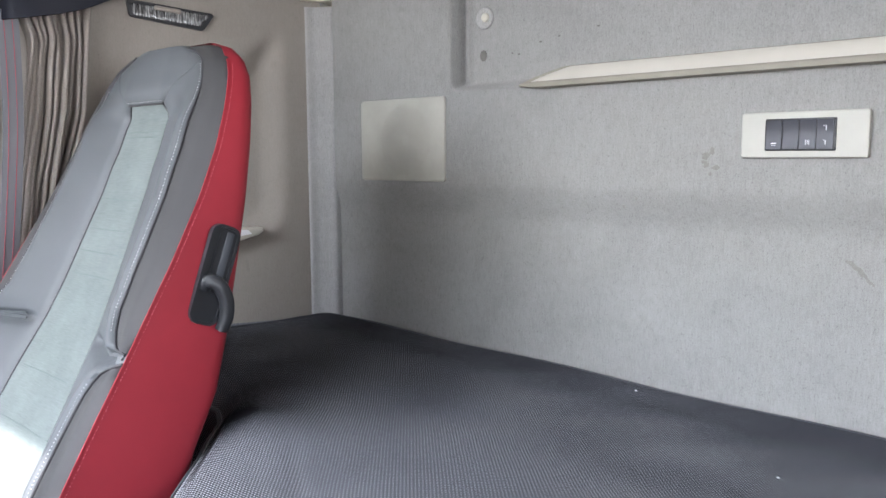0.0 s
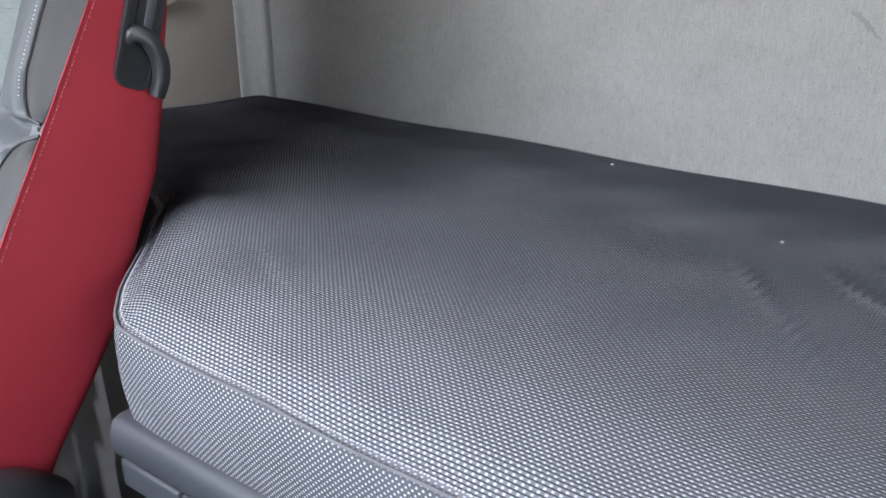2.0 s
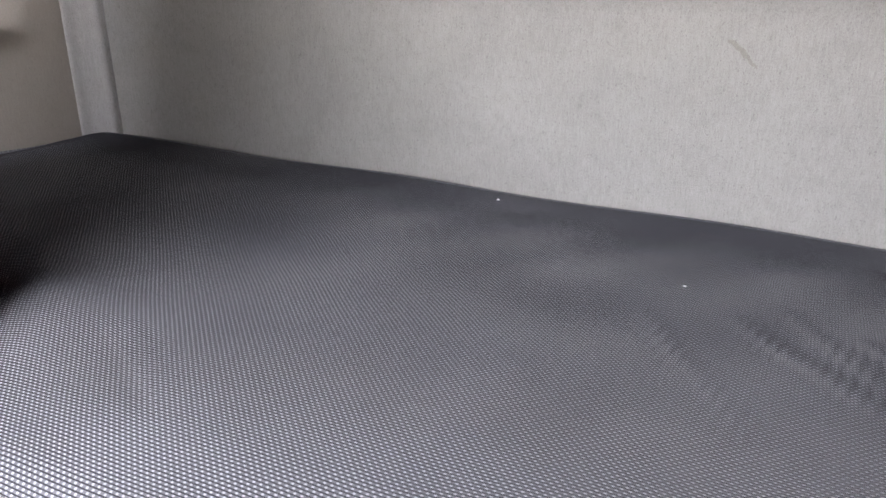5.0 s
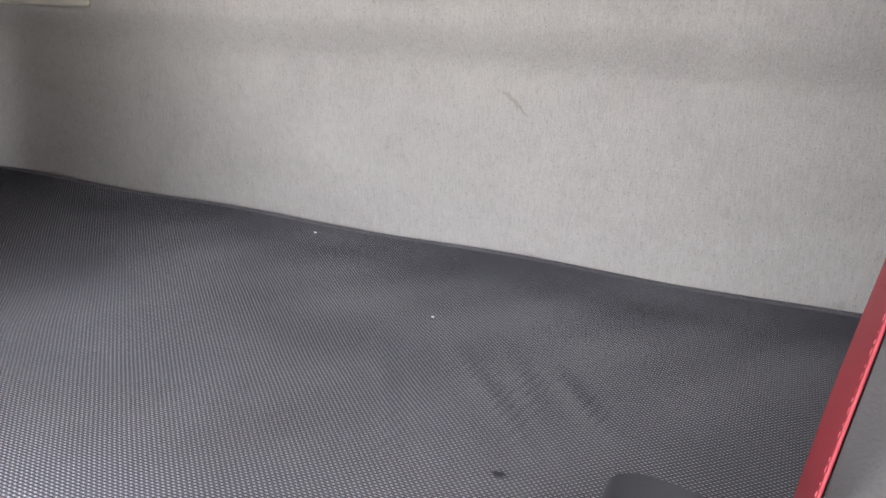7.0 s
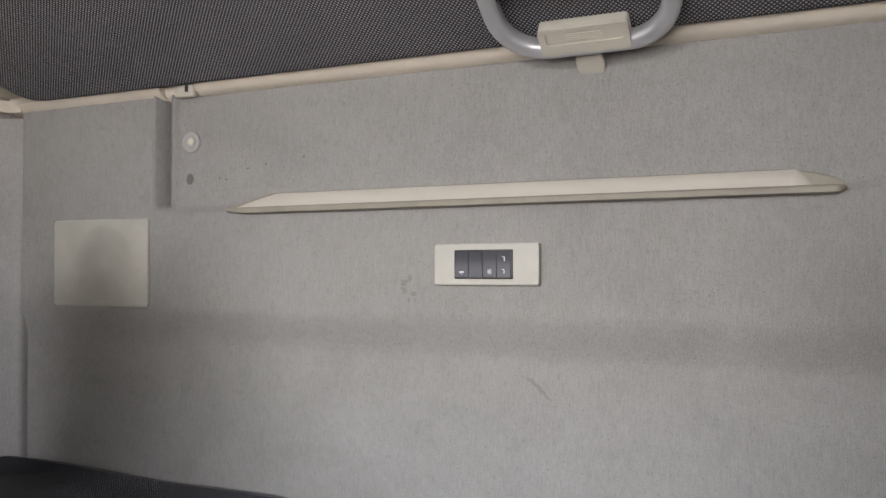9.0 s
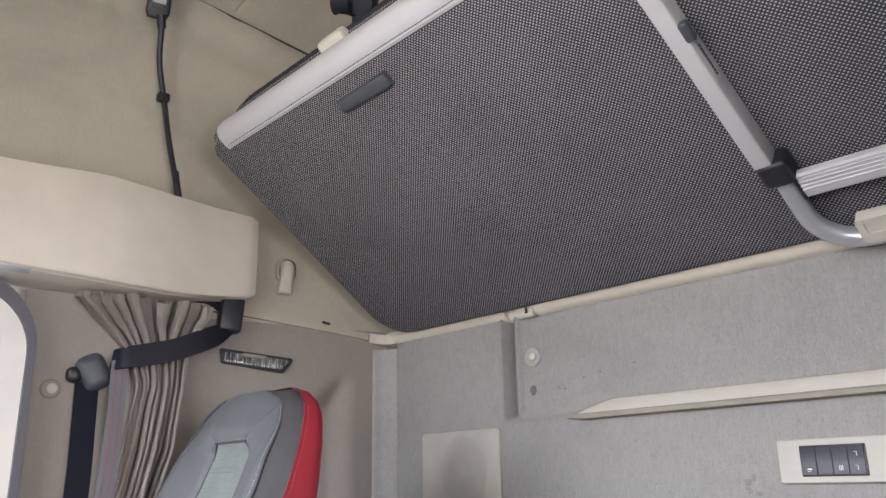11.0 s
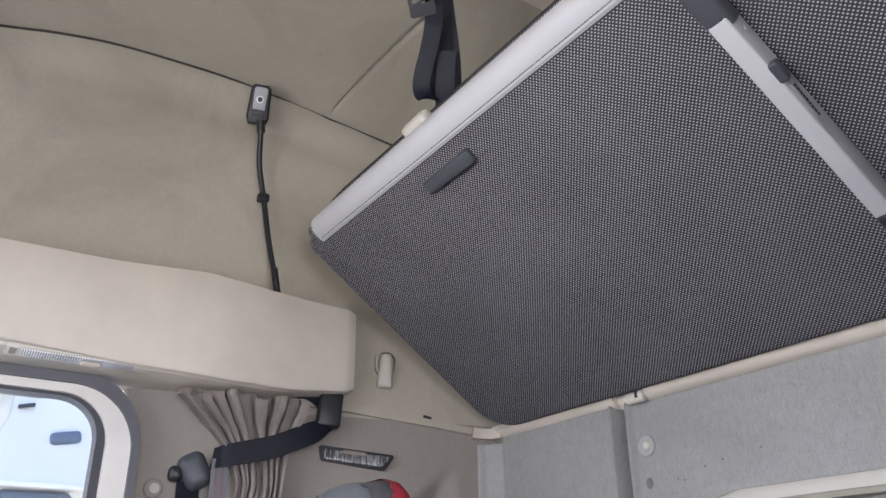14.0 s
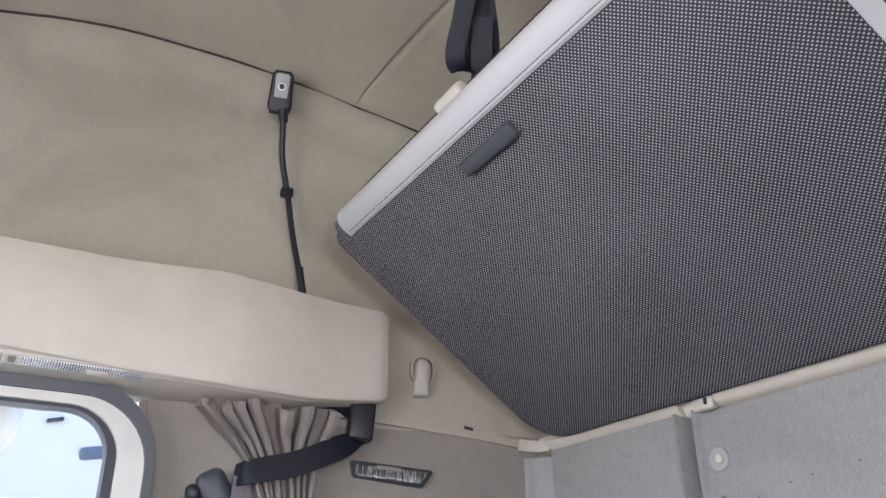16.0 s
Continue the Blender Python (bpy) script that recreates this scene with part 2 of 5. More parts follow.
M_INSERT, M_CURTAIN, M_LENS, M_GLASS = insert_cloth(), curtain_cloth(), clear_lens("prism_lamp_lens", (0.12, 0.125, 0.135), (0.86, 0.87, 0.88), 0.23), glass()
M_RIBS = streaked_lens()
# Dark green base paints the reflection in the door mirror.
M_GLASS_REFLECTION = material("mirror_glass", (0.055, 0.07, 0.066), 0.12, 0.0, 0.3)
M_FAR = plastic("blue_grey_paint", (0.16, 0.19, 0.25), 0.4)
M_TRUCK = plastic("white_truck_paint", (0.92, 0.885, 0.82), 0.25, 20, 0.0002, 0.03)
M_GROUND = felt("pale_yard_concrete", (0.52, 0.50, 0.46), (40, 40), 0.2)

# ---- mesh helpers ----


def finish(name, me, mat, parent=None, smooth=True, label=""):
    me.materials.append(mat)
    if smooth:
        me.polygons.foreach_set("use_smooth", [True] * len(me.polygons))
        me.set_sharp_from_angle(angle=radians(42))
    ob = new(name, me)
    ob.parent = parent
    return tagged(ob, label)


def raw(name, verts, faces, mat, parent=None, smooth=True, label=""):
    me = bpy.data.meshes.new(name)
    me.from_pydata([tuple(v) for v in verts], [], faces)
    me.validate()
    bm = bmesh.new()
    bm.from_mesh(me)
    bmesh.ops.recalc_face_normals(bm, faces=bm.faces)
    bm.to_mesh(me)
    bm.free()
    return finish(name, me, mat, parent, smooth, label)


def part(name, bm, mat, parent=None, label="", smooth=True):
    me = bpy.data.meshes.new(name)
    bmesh.ops.recalc_face_normals(bm, faces=bm.faces)
    bm.to_mesh(me)
    bm.free()
    return finish(name, me, mat, parent, smooth, label)


def thing(name, label, category, group="", at=(0, 0, 0)):
    ob = new(name)
    ob.empty_display_size = 0.05
    ob.location = at
    return tagged(ob, label, category, group)


def rbox(sx, sy, sz, r=0.004, seg=3, at=(0, 0, 0), m=None):
    """A box with rounded edges, its middle at a place or pose."""
    bm = bmesh.new()
    bmesh.ops.create_cube(bm, size=1.0, matrix=Matrix.Diagonal((sx, sy, sz, 1)))
    r = min(r, 0.49 * min(sx, sy, sz))
    if r > 0:
        bmesh.ops.bevel(bm, geom=list(bm.edges), offset=r, segments=seg, profile=0.5, affect="EDGES")
    bmesh.ops.transform(bm, matrix=(m if m is not None else Matrix.Translation(at)), verts=bm.verts)
    return bm


def round_rect(w, h, r, seg=6):
    """Outline of a rectangle with round corners, about the origin."""
    pts = []
    for cx, cy, a0 in ((w / 2 - r, h / 2 - r, 0), (-w / 2 + r, h / 2 - r, 90), (-w / 2 + r, -h / 2 + r, 180), (w / 2 - r, -h / 2 + r, 270)):
        for i in range(seg + 1):
            a = radians(a0 + 90 * i / seg)
            pts.append((cx + r * math.cos(a), cy + r * math.sin(a)))
    return pts


def prism(outline, depth, m, bevel=0.002, seg=2):
    """A flat outline (x, y) given depth along +z, its rim rounded, put at the pose m."""
    bm = bmesh.new()
    vs = [bm.verts.new((x, y, 0)) for x, y in outline]
    f = bm.faces.new(vs)
    ext = bmesh.ops.extrude_face_region(bm, geom=[f])
    top = [v for v in ext["geom"] if isinstance(v, bmesh.types.BMVert)]
    bmesh.ops.translate(bm, vec=(0, 0, depth), verts=top)
    if bevel > 0:
        tops = set(top)
        rim = [e for e in bm.edges if e.verts[0] in tops and e.verts[1] in tops]
        bmesh.ops.bevel(bm, geom=rim, offset=bevel, segments=seg, profile=0.5, affect="EDGES")
    bmesh.ops.transform(bm, matrix=m, verts=bm.verts)
    return bm


def sweep(path, profile, up=(0, 0, 1), closed=False, caps=True, scale=None):
    """A bmesh of a profile (side, up) carried along a path of points."""
    bm = bmesh.new()
    path = [Vector(p) for p in path]
    n = len(path)
    rings = []
    for i, p in enumerate(path):
        a = path[(i - 1) % n] if closed or i else path[0]
        b = path[(i + 1) % n] if closed or i < n - 1 else path[-1]
        d = (b - a).normalized()
        side = d.cross(Vector(up))
        side = side.normalized() if side.length > 1e-6 else Vector((1, 0, 0))
        u = side.cross(d).normalized()
        k = scale(i / max(1, n - 1)) if scale else 1.0
        rings.append([bm.verts.new(p + side * x * k + u * y * k) for x, y in profile])
    m = len(profile)
    for i in range(n if closed else n - 1):
        r, s = rings[i], rings[(i + 1) % n]
        for j in range(m):
            bm.faces.new((r[j], r[(j + 1) % m], s[(j + 1) % m], s[j]))
    if caps and not closed:
        bm.faces.new(rings[0][::-1])
        bm.faces.new(rings[-1])
    return bm


def disc(r, n=12, k=1.0):
    return [(r * math.cos(2 * math.pi * i / n), r * k * math.sin(2 * math.pi * i / n)) for i in range(n)]


def smooth_path(pts, steps=8):
    """Catmull-Rom through the points."""
    P = [Vector(p) for p in pts]
    P = [P[0] * 2 - P[1]] + P + [P[-1] * 2 - P[-2]]
    out = []
    for i in range(1, len(P) - 2):
        a, b, c, d = P[i - 1:i + 3]
        for k in range(steps):
            t = k / steps
            out.append(0.5 * ((2 * b) + (c - a) * t + (2 * a - 5 * b + 4 * c - d) * t * t + (3 * b - a - 3 * c + d) * t ** 3))
    out.append(P[-2])
    return out


def step(x, a, b):
    t = min(1.0, max(0.0, (x - a) / (b - a)))
    return t * t * (3 - 2 * t)


def interp(x, xs, ys):
    return float(np.interp(x, xs, ys))


def slab(fn, us, vs, back):
    """A sheet fn(u, v) -> point over the grid, with thickness: every point moved by back gives the far side."""
    bm = bmesh.new()
    back = Vector(back)
    A = [[bm.verts.new(Vector(fn(u, v))) for v in vs] for u in us]
    B = [[bm.verts.new(p.co + back) for p in row] for row in A]
    nu, nv = len(us), len(vs)
    for i in range(nu - 1):
        for j in range(nv - 1):
            bm.faces.new((A[i][j], A[i + 1][j], A[i + 1][j + 1], A[i][j + 1]))
            bm.faces.new((B[i][j], B[i][j + 1], B[i + 1][j + 1], B[i + 1][j]))
    for i in range(nu - 1):
        bm.faces.new((A[i][0], B[i][0], B[i + 1][0], A[i + 1][0]))
        bm.faces.new((A[i][-1], A[i + 1][-1], B[i + 1][-1], B[i][-1]))
    for j in range(nv - 1):
        bm.faces.new((A[0][j], A[0][j + 1], B[0][j + 1], B[0][j]))
        bm.faces.new((A[-1][j], B[-1][j], B[-1][j + 1], A[-1][j + 1]))
    return bm


def lin(a, b, n):
    return [a + (b - a) * i / (n - 1) for i in range(n)]


def structure(ob, label, category):
    return tagged(ob, label, category, kind="structure")


# ---- the shell of the cab ----
def rear_y(x, z):
    """Depth of the rear wall: padded lower field, proud upper field, sunk panel behind the upper bunk's hinge."""
    y = 0.011 - 0.020 * step(z, 0.955, 1.030)
    sunk = step(x, -0.655, -0.640) * step(-x, -0.655, -0.640) * step(z, 1.196, 1.212)
    y += 0.010 * sunk
    for s in (-1, 1):
        y += (0.020 * math.exp(-((x - s * 0.634) / 0.0065) ** 4) - 0.007 * math.exp(-((x - s * 0.650) / 0.005) ** 2) - 0.009 * math.exp(-((x - s * 0.614) / 0.008) ** 2)) * step(z, 1.205, 1.22)
    y += 0.003 * math.exp(-((x + 0.80) / 0.050) ** 2) * (1 - step(z, 0.95, 1.02))
    y -= 0.006 * step(-x, 0.86, 1.0) * (1 - step(z, 0.95, 1.02))
    return y


xs = sorted(set([round(v, 4) for v in lin(-1.0, 1.0, 81)] + [round(s * v, 4) for s in (-1, 1) for v in lin(0.60, 0.67, 29)]))
zs = sorted(set([round(v, 4) for v in lin(0.0, 1.415, 40)] + [round(v, 4) for v in lin(0.95, 1.035, 16)] + [round(v, 4) for v in lin(1.19, 1.225, 18)]))
wall_rear = structure(part("wall_rear", slab(lambda x, z: (x, rear_y(x, z), z), xs, zs, (0, 0.05, 0)), M_WALL), "grey felt rear wall of the truck cab, lightly stained", "wall")


def slant(y):
    """Plan line of the side wall, which opens out towards the door."""
    return -1.035 + 0.25 * y


def side_x(y, z):
    """The felt side panel with its embossed field."""
    diag = 1 - step(z - 0.78 * (y + 0.10), 1.285, 1.365)
    low = step(z - 0.9 * max(0.0, y + 0.19), 0.855, 0.93)
    return slant(y) - 0.034 * step(-y, 0.095, 0.140) * diag * low


def felt_top(y):
    """Height at which the side felt meets the headliner; it climbs behind the locker."""
    return 1.440 + 0.036 * step(-y, 0.50, 0.62) * (1 - step(-y, 0.88, 0.94))


for side, nm in ((-1, "wall_left"), (1, "wall_right")):
    bm = slab(lambda y, z: (-side * side_x(y, z), y, z * (felt_top(y) + 0.005) / 1.445), lin(-0.785, -0.012, 90), lin(0.0, 1.445, 100), (side * 0.05, 0, 0))
    structure(part(nm, bm, M_SIDE), "taupe felt side panel with an embossed field", "wall")

# corner posts between rear and side walls
for side in (-1, 1):
    prof = smooth_path([(side * 1.000, 0.004, 0), (side * 1.003, -0.008, 0), (side * 1.018, -0.017, 0), (side * 1.034, -0.030, 0), (side * 1.044, -0.046, 0), (side * 1.056, -0.048, 0)], 4)
    front = [(p.x, p.y) for p in prof]
    outline = front + [(side * 1.09, 0.03), (side * 1.0, 0.03)]
    structure(part("corner_trim", prism(outline, 0.86, Matrix.Translation((0, 0, 0.54)), 0), M_POST), "grey felt corner post, caught light in its colour", "trim")


# Dark strand that stands for the shade line in the ceiling seam.
M_SEAM_SHADE = felt("seam_shade_line", (0.055, 0.05, 0.044))
# upper side panels, headliner beige, leaning in to the ceiling
SEAM_Y = [-2.05, -1.18, -1.077, -0.964, -0.839, -0.704, -0.592, -0.433, -0.273, 0.03]
SEAM_X = [-1.13, -1.13, -1.13, -1.13, -1.13, -1.13, -1.13, -1.113, -1.073, -1.0]
SEAM_Z = [1.93, 2.161, 2.189, 2.210, 2.219, 2.223, 2.217, 2.190, 2.146, 2.065]


def upper_at(y, t):
    """The upper side panel: t runs from the rolled edge (0) to the ceiling seam (1)."""
    x0 = max(slant(y), -1.215)
    x1, z1 = interp(y, SEAM_Y, SEAM_X), interp(y, SEAM_Y, SEAM_Z)
    x = x0 + (x1 - x0) * t - 0.030 * math.sin(math.pi * t) - 0.012 * math.exp(-((t - 0.90) / 0.05) ** 2) + 0.010 * math.exp(-((t - 0.97) / 0.04) ** 2)
    return x, felt_top(y) + (z1 - felt_top(y)) * t


for side, nm in ((-1, "wall_upper_left"), (1, "wall_upper_right")):
    bm = slab(lambda y, t: (-side * upper_at(y, t)[0], y, upper_at(y, t)[1]), lin(-2.05, 0.03, 90), lin(0, 1, 60), (side * 0.05, 0, 0))
    structure(part(nm, bm, M_CEIL), "beige headliner upper side panel", "wall")

bm = slab(lambda x, z: (x, 0.020, z), lin(-1.12, 1.12, 10), lin(1.40, 2.30, 10), (0, 0.05, 0))
structure(part("wall_upper_rear", bm, M_CEIL), "beige headliner upper rear wall", "wall")


def ceiling_at(u, y):
    x1, z1 = interp(y, SEAM_Y, SEAM_X), interp(y, SEAM_Y, SEAM_Z)
    k = 1 - abs(u)
    x = -x1 * u
    z = z1 + 0.002 + (2.275 - z1) * (1 - (1 - min(1.0, k * 2.2)) ** 2)
    groove = math.exp(-((y + 0.442 - 0.157 * (abs(x) - 1.106) * -1) / 0.0034) ** 2) * step(-abs(x), -1.10, -1.06)
    return x, y, z + 0.008 * groove


ys_ = sorted(lin(-2.05, 0.03, 60) + lin(-0.50, -0.22, 230))
us_ = sorted(lin(-1, 1, 61) + lin(-1, -0.9, 8) + lin(0.9, 1, 8))
us_ = sorted(set(round(u, 5) for u in us_))
bm = slab(ceiling_at, us_, ys_, (0, 0, 0.05))
structure(part("ceiling", bm, M_CEIL), "beige fabric headliner ceiling with pressed seams", "ceiling")
for side in (-1, 1):
    pts = smooth_path([(side * (-interp(y, SEAM_Y, SEAM_X) - 0.004), y, interp(y, SEAM_Y, SEAM_Z) - 0.0015) for y in (-2.0, -1.6, -1.18, -1.077, -0.964, -0.839, -0.704, -0.592, -0.433, -0.273, 0.0)], 6)
    structure(part("trim", sweep(pts, disc(0.0036, 6)), M_SEAM_SHADE), "dark strand drawing the shaded seam along the ceiling edge", "trim")
bm = prism(round_rect(0.36, 0.30, 0.06, 8), 0.005, Matrix.Translation((-0.385, -0.185, 2.262)), 0.002)
structure(part("ceiling_panel", bm, M_CREAM_SOFT), "cream rounded panel set in the headliner", "ceiling")

bm = rbox(2.3, 2.2, 0.04, 0.0, 1, (0, -1.0, -0.02))
structure(part("floor", bm, M_FLOOR), "black rubber cab floor mat", "floor")

# front of the cab: dash, windscreen opening and header
bm = rbox(2.2, 0.10, 0.92, 0.02, 2, (0, -2.08, 0.46))
structure(part("wall_front", bm, M_DGREY), "dark lower front wall of the cab", "wall")
bm = rbox(2.3, 0.10, 0.52, 0.02, 2, (0, -2.08, 2.10))
structure(part("wall_front_header", bm, M_CREAM), "cream header above the windscreen", "wall")
# Unseen panel, added to block the sun from the bunk and outer bolster.
bm = rbox(1.775, 0.03, 0.62, 0.01, 2, (0.2525, -2.075, 1.57))
structure(part("added_sun_block", bm, M_CREAM), "unseen cream panel added to keep sun off the bunk", "wall")


# ---- doors with their windows ----
def ring(outer, inner, depth, m):
    """A frame between two outlines with equal point counts."""
    bm = bmesh.new()
    n = len(outer)
    lay = []
    for z in (0, depth):
        lay.append(([bm.verts.new((x, y, z)) for x, y in outer], [bm.verts.new((x, y, z)) for x, y in inner]))
    (o0, i0), (o1, i1) = lay
    for k in range(n):
        j = (k + 1) % n
        bm.faces.new((o0[k], o0[j], i0[j], i0[k]))
        bm.faces.new((o1[k], i1[k], i1[j], o1[j]))
        bm.faces.new((o0[k], o1[k], o1[j], o0[j]))
        bm.faces.new((i0[k], i0[j], i1[j], i1[k]))
    bmesh.ops.transform(bm, matrix=m, verts=bm.verts)
    return bm


def shift(outline, dx, dy):
    return [(x + dx, y + dy) for x, y in outline]


def make_door(side, nm):
    # outlines in (y, z); local x of the prism runs along the cab, local y up
    m = Matrix(((0, 0, -side, side * 1.235), (1, 0, 0, 0), (0, 1, 0, 0), (0, 0, 0, 1)))
    door = thing(nm, "cream truck door with a rounded window", "door")
    tagged(door, kind="structure")
    cy, cz = -1.36, 1.055
    seal_o = shift(round_rect(1.182, 0.866, 0.14, 10), cy, cz)
    seal_i = shift(round_rect(1.154, 0.806, 0.122, 10), cy, cz)
    win_o = shift(round_rect(1.060, 0.772, 0.092, 10), cy, cz)
    win_i = shift(round_rect(1.026, 0.760, 0.078, 10), cy, cz)
    part("door_frame", ring(seal_i, win_o, 0.050, m), M_DOOR, door)
    part("window_seal", ring(win_o, win_i, 0.04, m), M_RUBBER, door, "dark rubber window seal")
    part("door_seal", ring(seal_o, seal_i, 0.060, m), M_SEAL, door, "grey rubber door seal")
    pane = part("window_pane", prism(win_o, 0.004, m @ Matrix.Translation((0, 0, 0.024)), 0), M_GLASS, door, "clear door window glass")
    pane.visible_shadow = False
    lower = shift([(-0.6, -0.9), (0.6, -0.9), (0.6, 0.0), (-0.6, 0.0)], cy, 0.63)
    part("door_panel", prism(lower, 0.05, m, 0.004), M_DGREY, door)
    return door


make_door(-1, "door_1")
make_door(1, "door_2")
for side in (-1, 1):
    # underside of the header between locker and door seal
    hz = [(side * 1.235, 1.475), (side * 1.078, 1.484), (side * 1.078, 1.505), (side * 1.235, 1.51)]
    bm = prism(hz, 1.56, Matrix(((1, 0, 0, 0), (0, 0, 1, -2.05), (0, 1, 0, 0), (0, 0, 0, 1))), 0)
    structure(part("door_header", bm, M_CREAM), "cream header above the door", "trim")
    bm = rbox(0.05, 0.06, 1.55, 0.004, 2, (side * 1.262, -0.765, 0.745))
    structure(part("door_pillar", bm, M_SIDE), "taupe felt pillar beside the door", "trim")
    bm = rbox(0.06, 0.16, 2.2, 0.01, 2, (side * 1.14, -2.03, 1.1))
    structure(part("front_pillar", bm, M_CREAM), "cream windscreen pillar", "trim")

# ---- fixtures of the rear wall ----
WALLM = Matrix(((1, 0, 0, 0), (0, 0, -1, 0), (0, 1, 0, 0), (0, 0, 0, 1)))   # flat outline (x, z) facing the cab


def on_wall(x, y, z):
    return Matrix.Translation((x, y, z)) @ WALLM


speaker = tagged(part("speaker_cover", prism(round_rect(0.240, 0.165, 0.008, 5), 0.0062, on_wall(-0.787, -0.008, 1.1095), 0.003), M_GRILLE), "ivory plastic loudspeaker cover on the rear wall", "speaker")
bm = bmesh.new()
for i in range(-22, 23):
    for j in range(-22, 23):
        a, b = i * 0.0033, (j + 0.5 * (i % 2)) * 0.0033
        if a * a + b * b < 0.070 ** 2 and (a * a + b * b > 0.010 ** 2):
            ox, oz = -0.775 + a, 1.1095 + b
            vs = [bm.verts.new((ox + 0.0010 * math.cos(k * 1.0472), -0.0142, oz + 0.0010 * math.sin(k * 1.0472))) for k in range(6)]
            bm.faces.new(vs)
tagged(part("perforation", bm, plastic("grille_shadow", (0.33, 0.315, 0.265), 0.9), speaker, smooth=False), kind="stuff")

plate = thing("switch_panel", "ivory plate with four charcoal rocker switches", "switch panel", at=(-0.005, -0.009, 1.104))
pw = Matrix.Translation((0, 0.0, 0)) @ WALLM
part("faceplate", prism(round_rect(0.180, 0.063, 0.004, 4), 0.009, pw, 0.002), M_PLATE, plate, smooth=False)
part("bezel", prism(round_rect(0.100, 0.044, 0.002, 3), 0.0022, Matrix.Translation((-0.003, -0.009, 0)) @ WALLM, 0.0008), M_BLACK, plate)


plate.scale = (0.93, 1, 1)


def rocker():
    """A rocker cap, slightly hollow towards the cab."""
    def f(x, z):
        return (x, -0.0036 + 0.0022 * math.cos(z / 0.0195 * 1.45), z)
    return slab(f, lin(-0.0112, 0.0112, 5), lin(-0.0195, 0.0195, 11), (0, 0.006, 0))


for k in range(4):
    r = part("rocker_switch", rocker(), M_SWITCH, plate)
    r.location = (-0.003 + (k - 1.5) * 0.0241, -0.0112, 0)

# printed symbols on the switches
bars = [(0, 0.0, -0.0115, 0.0078, 0.0016), (0, -0.0022, -0.0145, 0.0010, 0.0012), (0, 0.0, -0.0145, 0.0010, 0.0012), (0, 0.0022, -0.0145, 0.0010, 0.0012),
        (2, -0.0024, -0.0110, 0.0009, 0.0075), (2, 0.0, -0.0110, 0.0009, 0.0075), (2, 0.0024, -0.0110, 0.0009, 0.0075),
        (3, 0.0010, 0.0085, 0.0014, 0.0070), (3, -0.0016, 0.0110, 0.0026, 0.0010), (3, 0.0006, -0.0110, 0.0014, 0.0060), (3, -0.0014, -0.0080, 0.0030, 0.0010)]
for k, dx, dz, w, h in bars:
    hollow = -0.0036 + 0.0022 * math.cos(dz / 0.0195 * 1.45)
    bm = rbox(w, 0.0006, h, 0.0002, 1, (-0.003 + (k - 1.5) * 0.0241 + dx, -0.0112 + hollow - 0.0002, dz))
    part("symbol", bm, M_WHITE, plate, "white printed symbol", smooth=False)


def ledge(lip):
    """The long cream ledge: a slanted face running out to points over a thin rounded lip."""
    bm = bmesh.new()
    rows = []
    a0, a1 = (-0.490, 0.480) if lip else (-0.470, 0.440)
    for x in sorted(set(round(v, 4) for v in lin(a0, a1, 60) + lin(a0, a0 + 0.10, 14) + lin(a1 - 0.05, a1, 14))):
        k = max(0.0, min(1.0, (x + 0.472) / 0.085)) ** 0.8 * max(0.0, min(1.0, (0.441 - x) / 0.020)) ** 0.5
        e = min(1.0, (x - a0) / 0.05 + 0.12) * math.sqrt(max(0.02, min(1.0, (a1 - x) / 0.012)))
        if lip:
            out, h = 0.006 + 0.020 * e ** 0.6, 0.0035 + 0.005 * e
            pts = [(0.016, 1.2025), (-out + 0.003, 1.2033), (-out, 1.2021), (-out - 0.001, 1.2005), (-out - 0.0005, 1.2021 - h), (-out + 0.003, 1.2011 - h), (0.016, 1.2000 - h)]
        else:
            out, top = 0.021 * (0.45 + 0.55 * k), 1.2040 + 0.0222 * k
            pts = [(0.016, top), (-0.005, top), (-0.0075, top - 0.0012), (-0.009 - (out - 0.009) * 0.45, 1.2030 + (top - 1.2030) * 0.45), (-out, 1.2030), (0.016, 1.2030)]
        rows.append([bm.verts.new((x, y, z)) for y, z in pts])
    for a, b in zip(rows, rows[1:]):
        for q in range(len(a)):
            bm.faces.new((a[q], a[(q + 1) % len(a)], b[(q + 1) % len(a)], b[q]))
    bm.faces.new(rows[0])
    bm.faces.new(rows[-1][::-1])
    return bm


shelf = thing("wall_ledge", "long cream plastic ledge with a darker lip on the rear wall", "ledge")
part("ledge_face", ledge(False), plastic("pale_cream_plastic", (0.50, 0.475, 0.42), 0.5, 900, 0.0006, 0.08), shelf, "pale cream sloping face")
part("lip", ledge(True), M_LIP, shelf, "greyish cream lip, dirt and shade in its colour")
bm = bmesh.new()
rows = []
for x in sorted(set(round(v, 4) for v in lin(-0.490, 0.480, 50) + lin(-0.490, -0.38, 14) + lin(0.40, 0.480, 18))):
    k = max(0.02, min(1.0, (x + 0.492) / 0.090)) ** 0.8 * max(0.02, min(1.0, (0.482 - x) / 0.070)) ** 0.5
    top = 1.2030 + 0.0242 * k
    rows.append([bm.verts.new((x, y, z)) for y, z in ((0.016, top), (-0.0030, top), (-0.0045, top - 0.0012), (-0.0060, 1.2026), (0.016, 1.2026))])
for a, b in zip(rows, rows[1:]):
    for q in range(5):
        bm.faces.new((a[q], a[(q + 1) % 5], b[(q + 1) % 5], b[q]))
bm.faces.new(rows[0])
bm.faces.new(rows[-1][::-1])
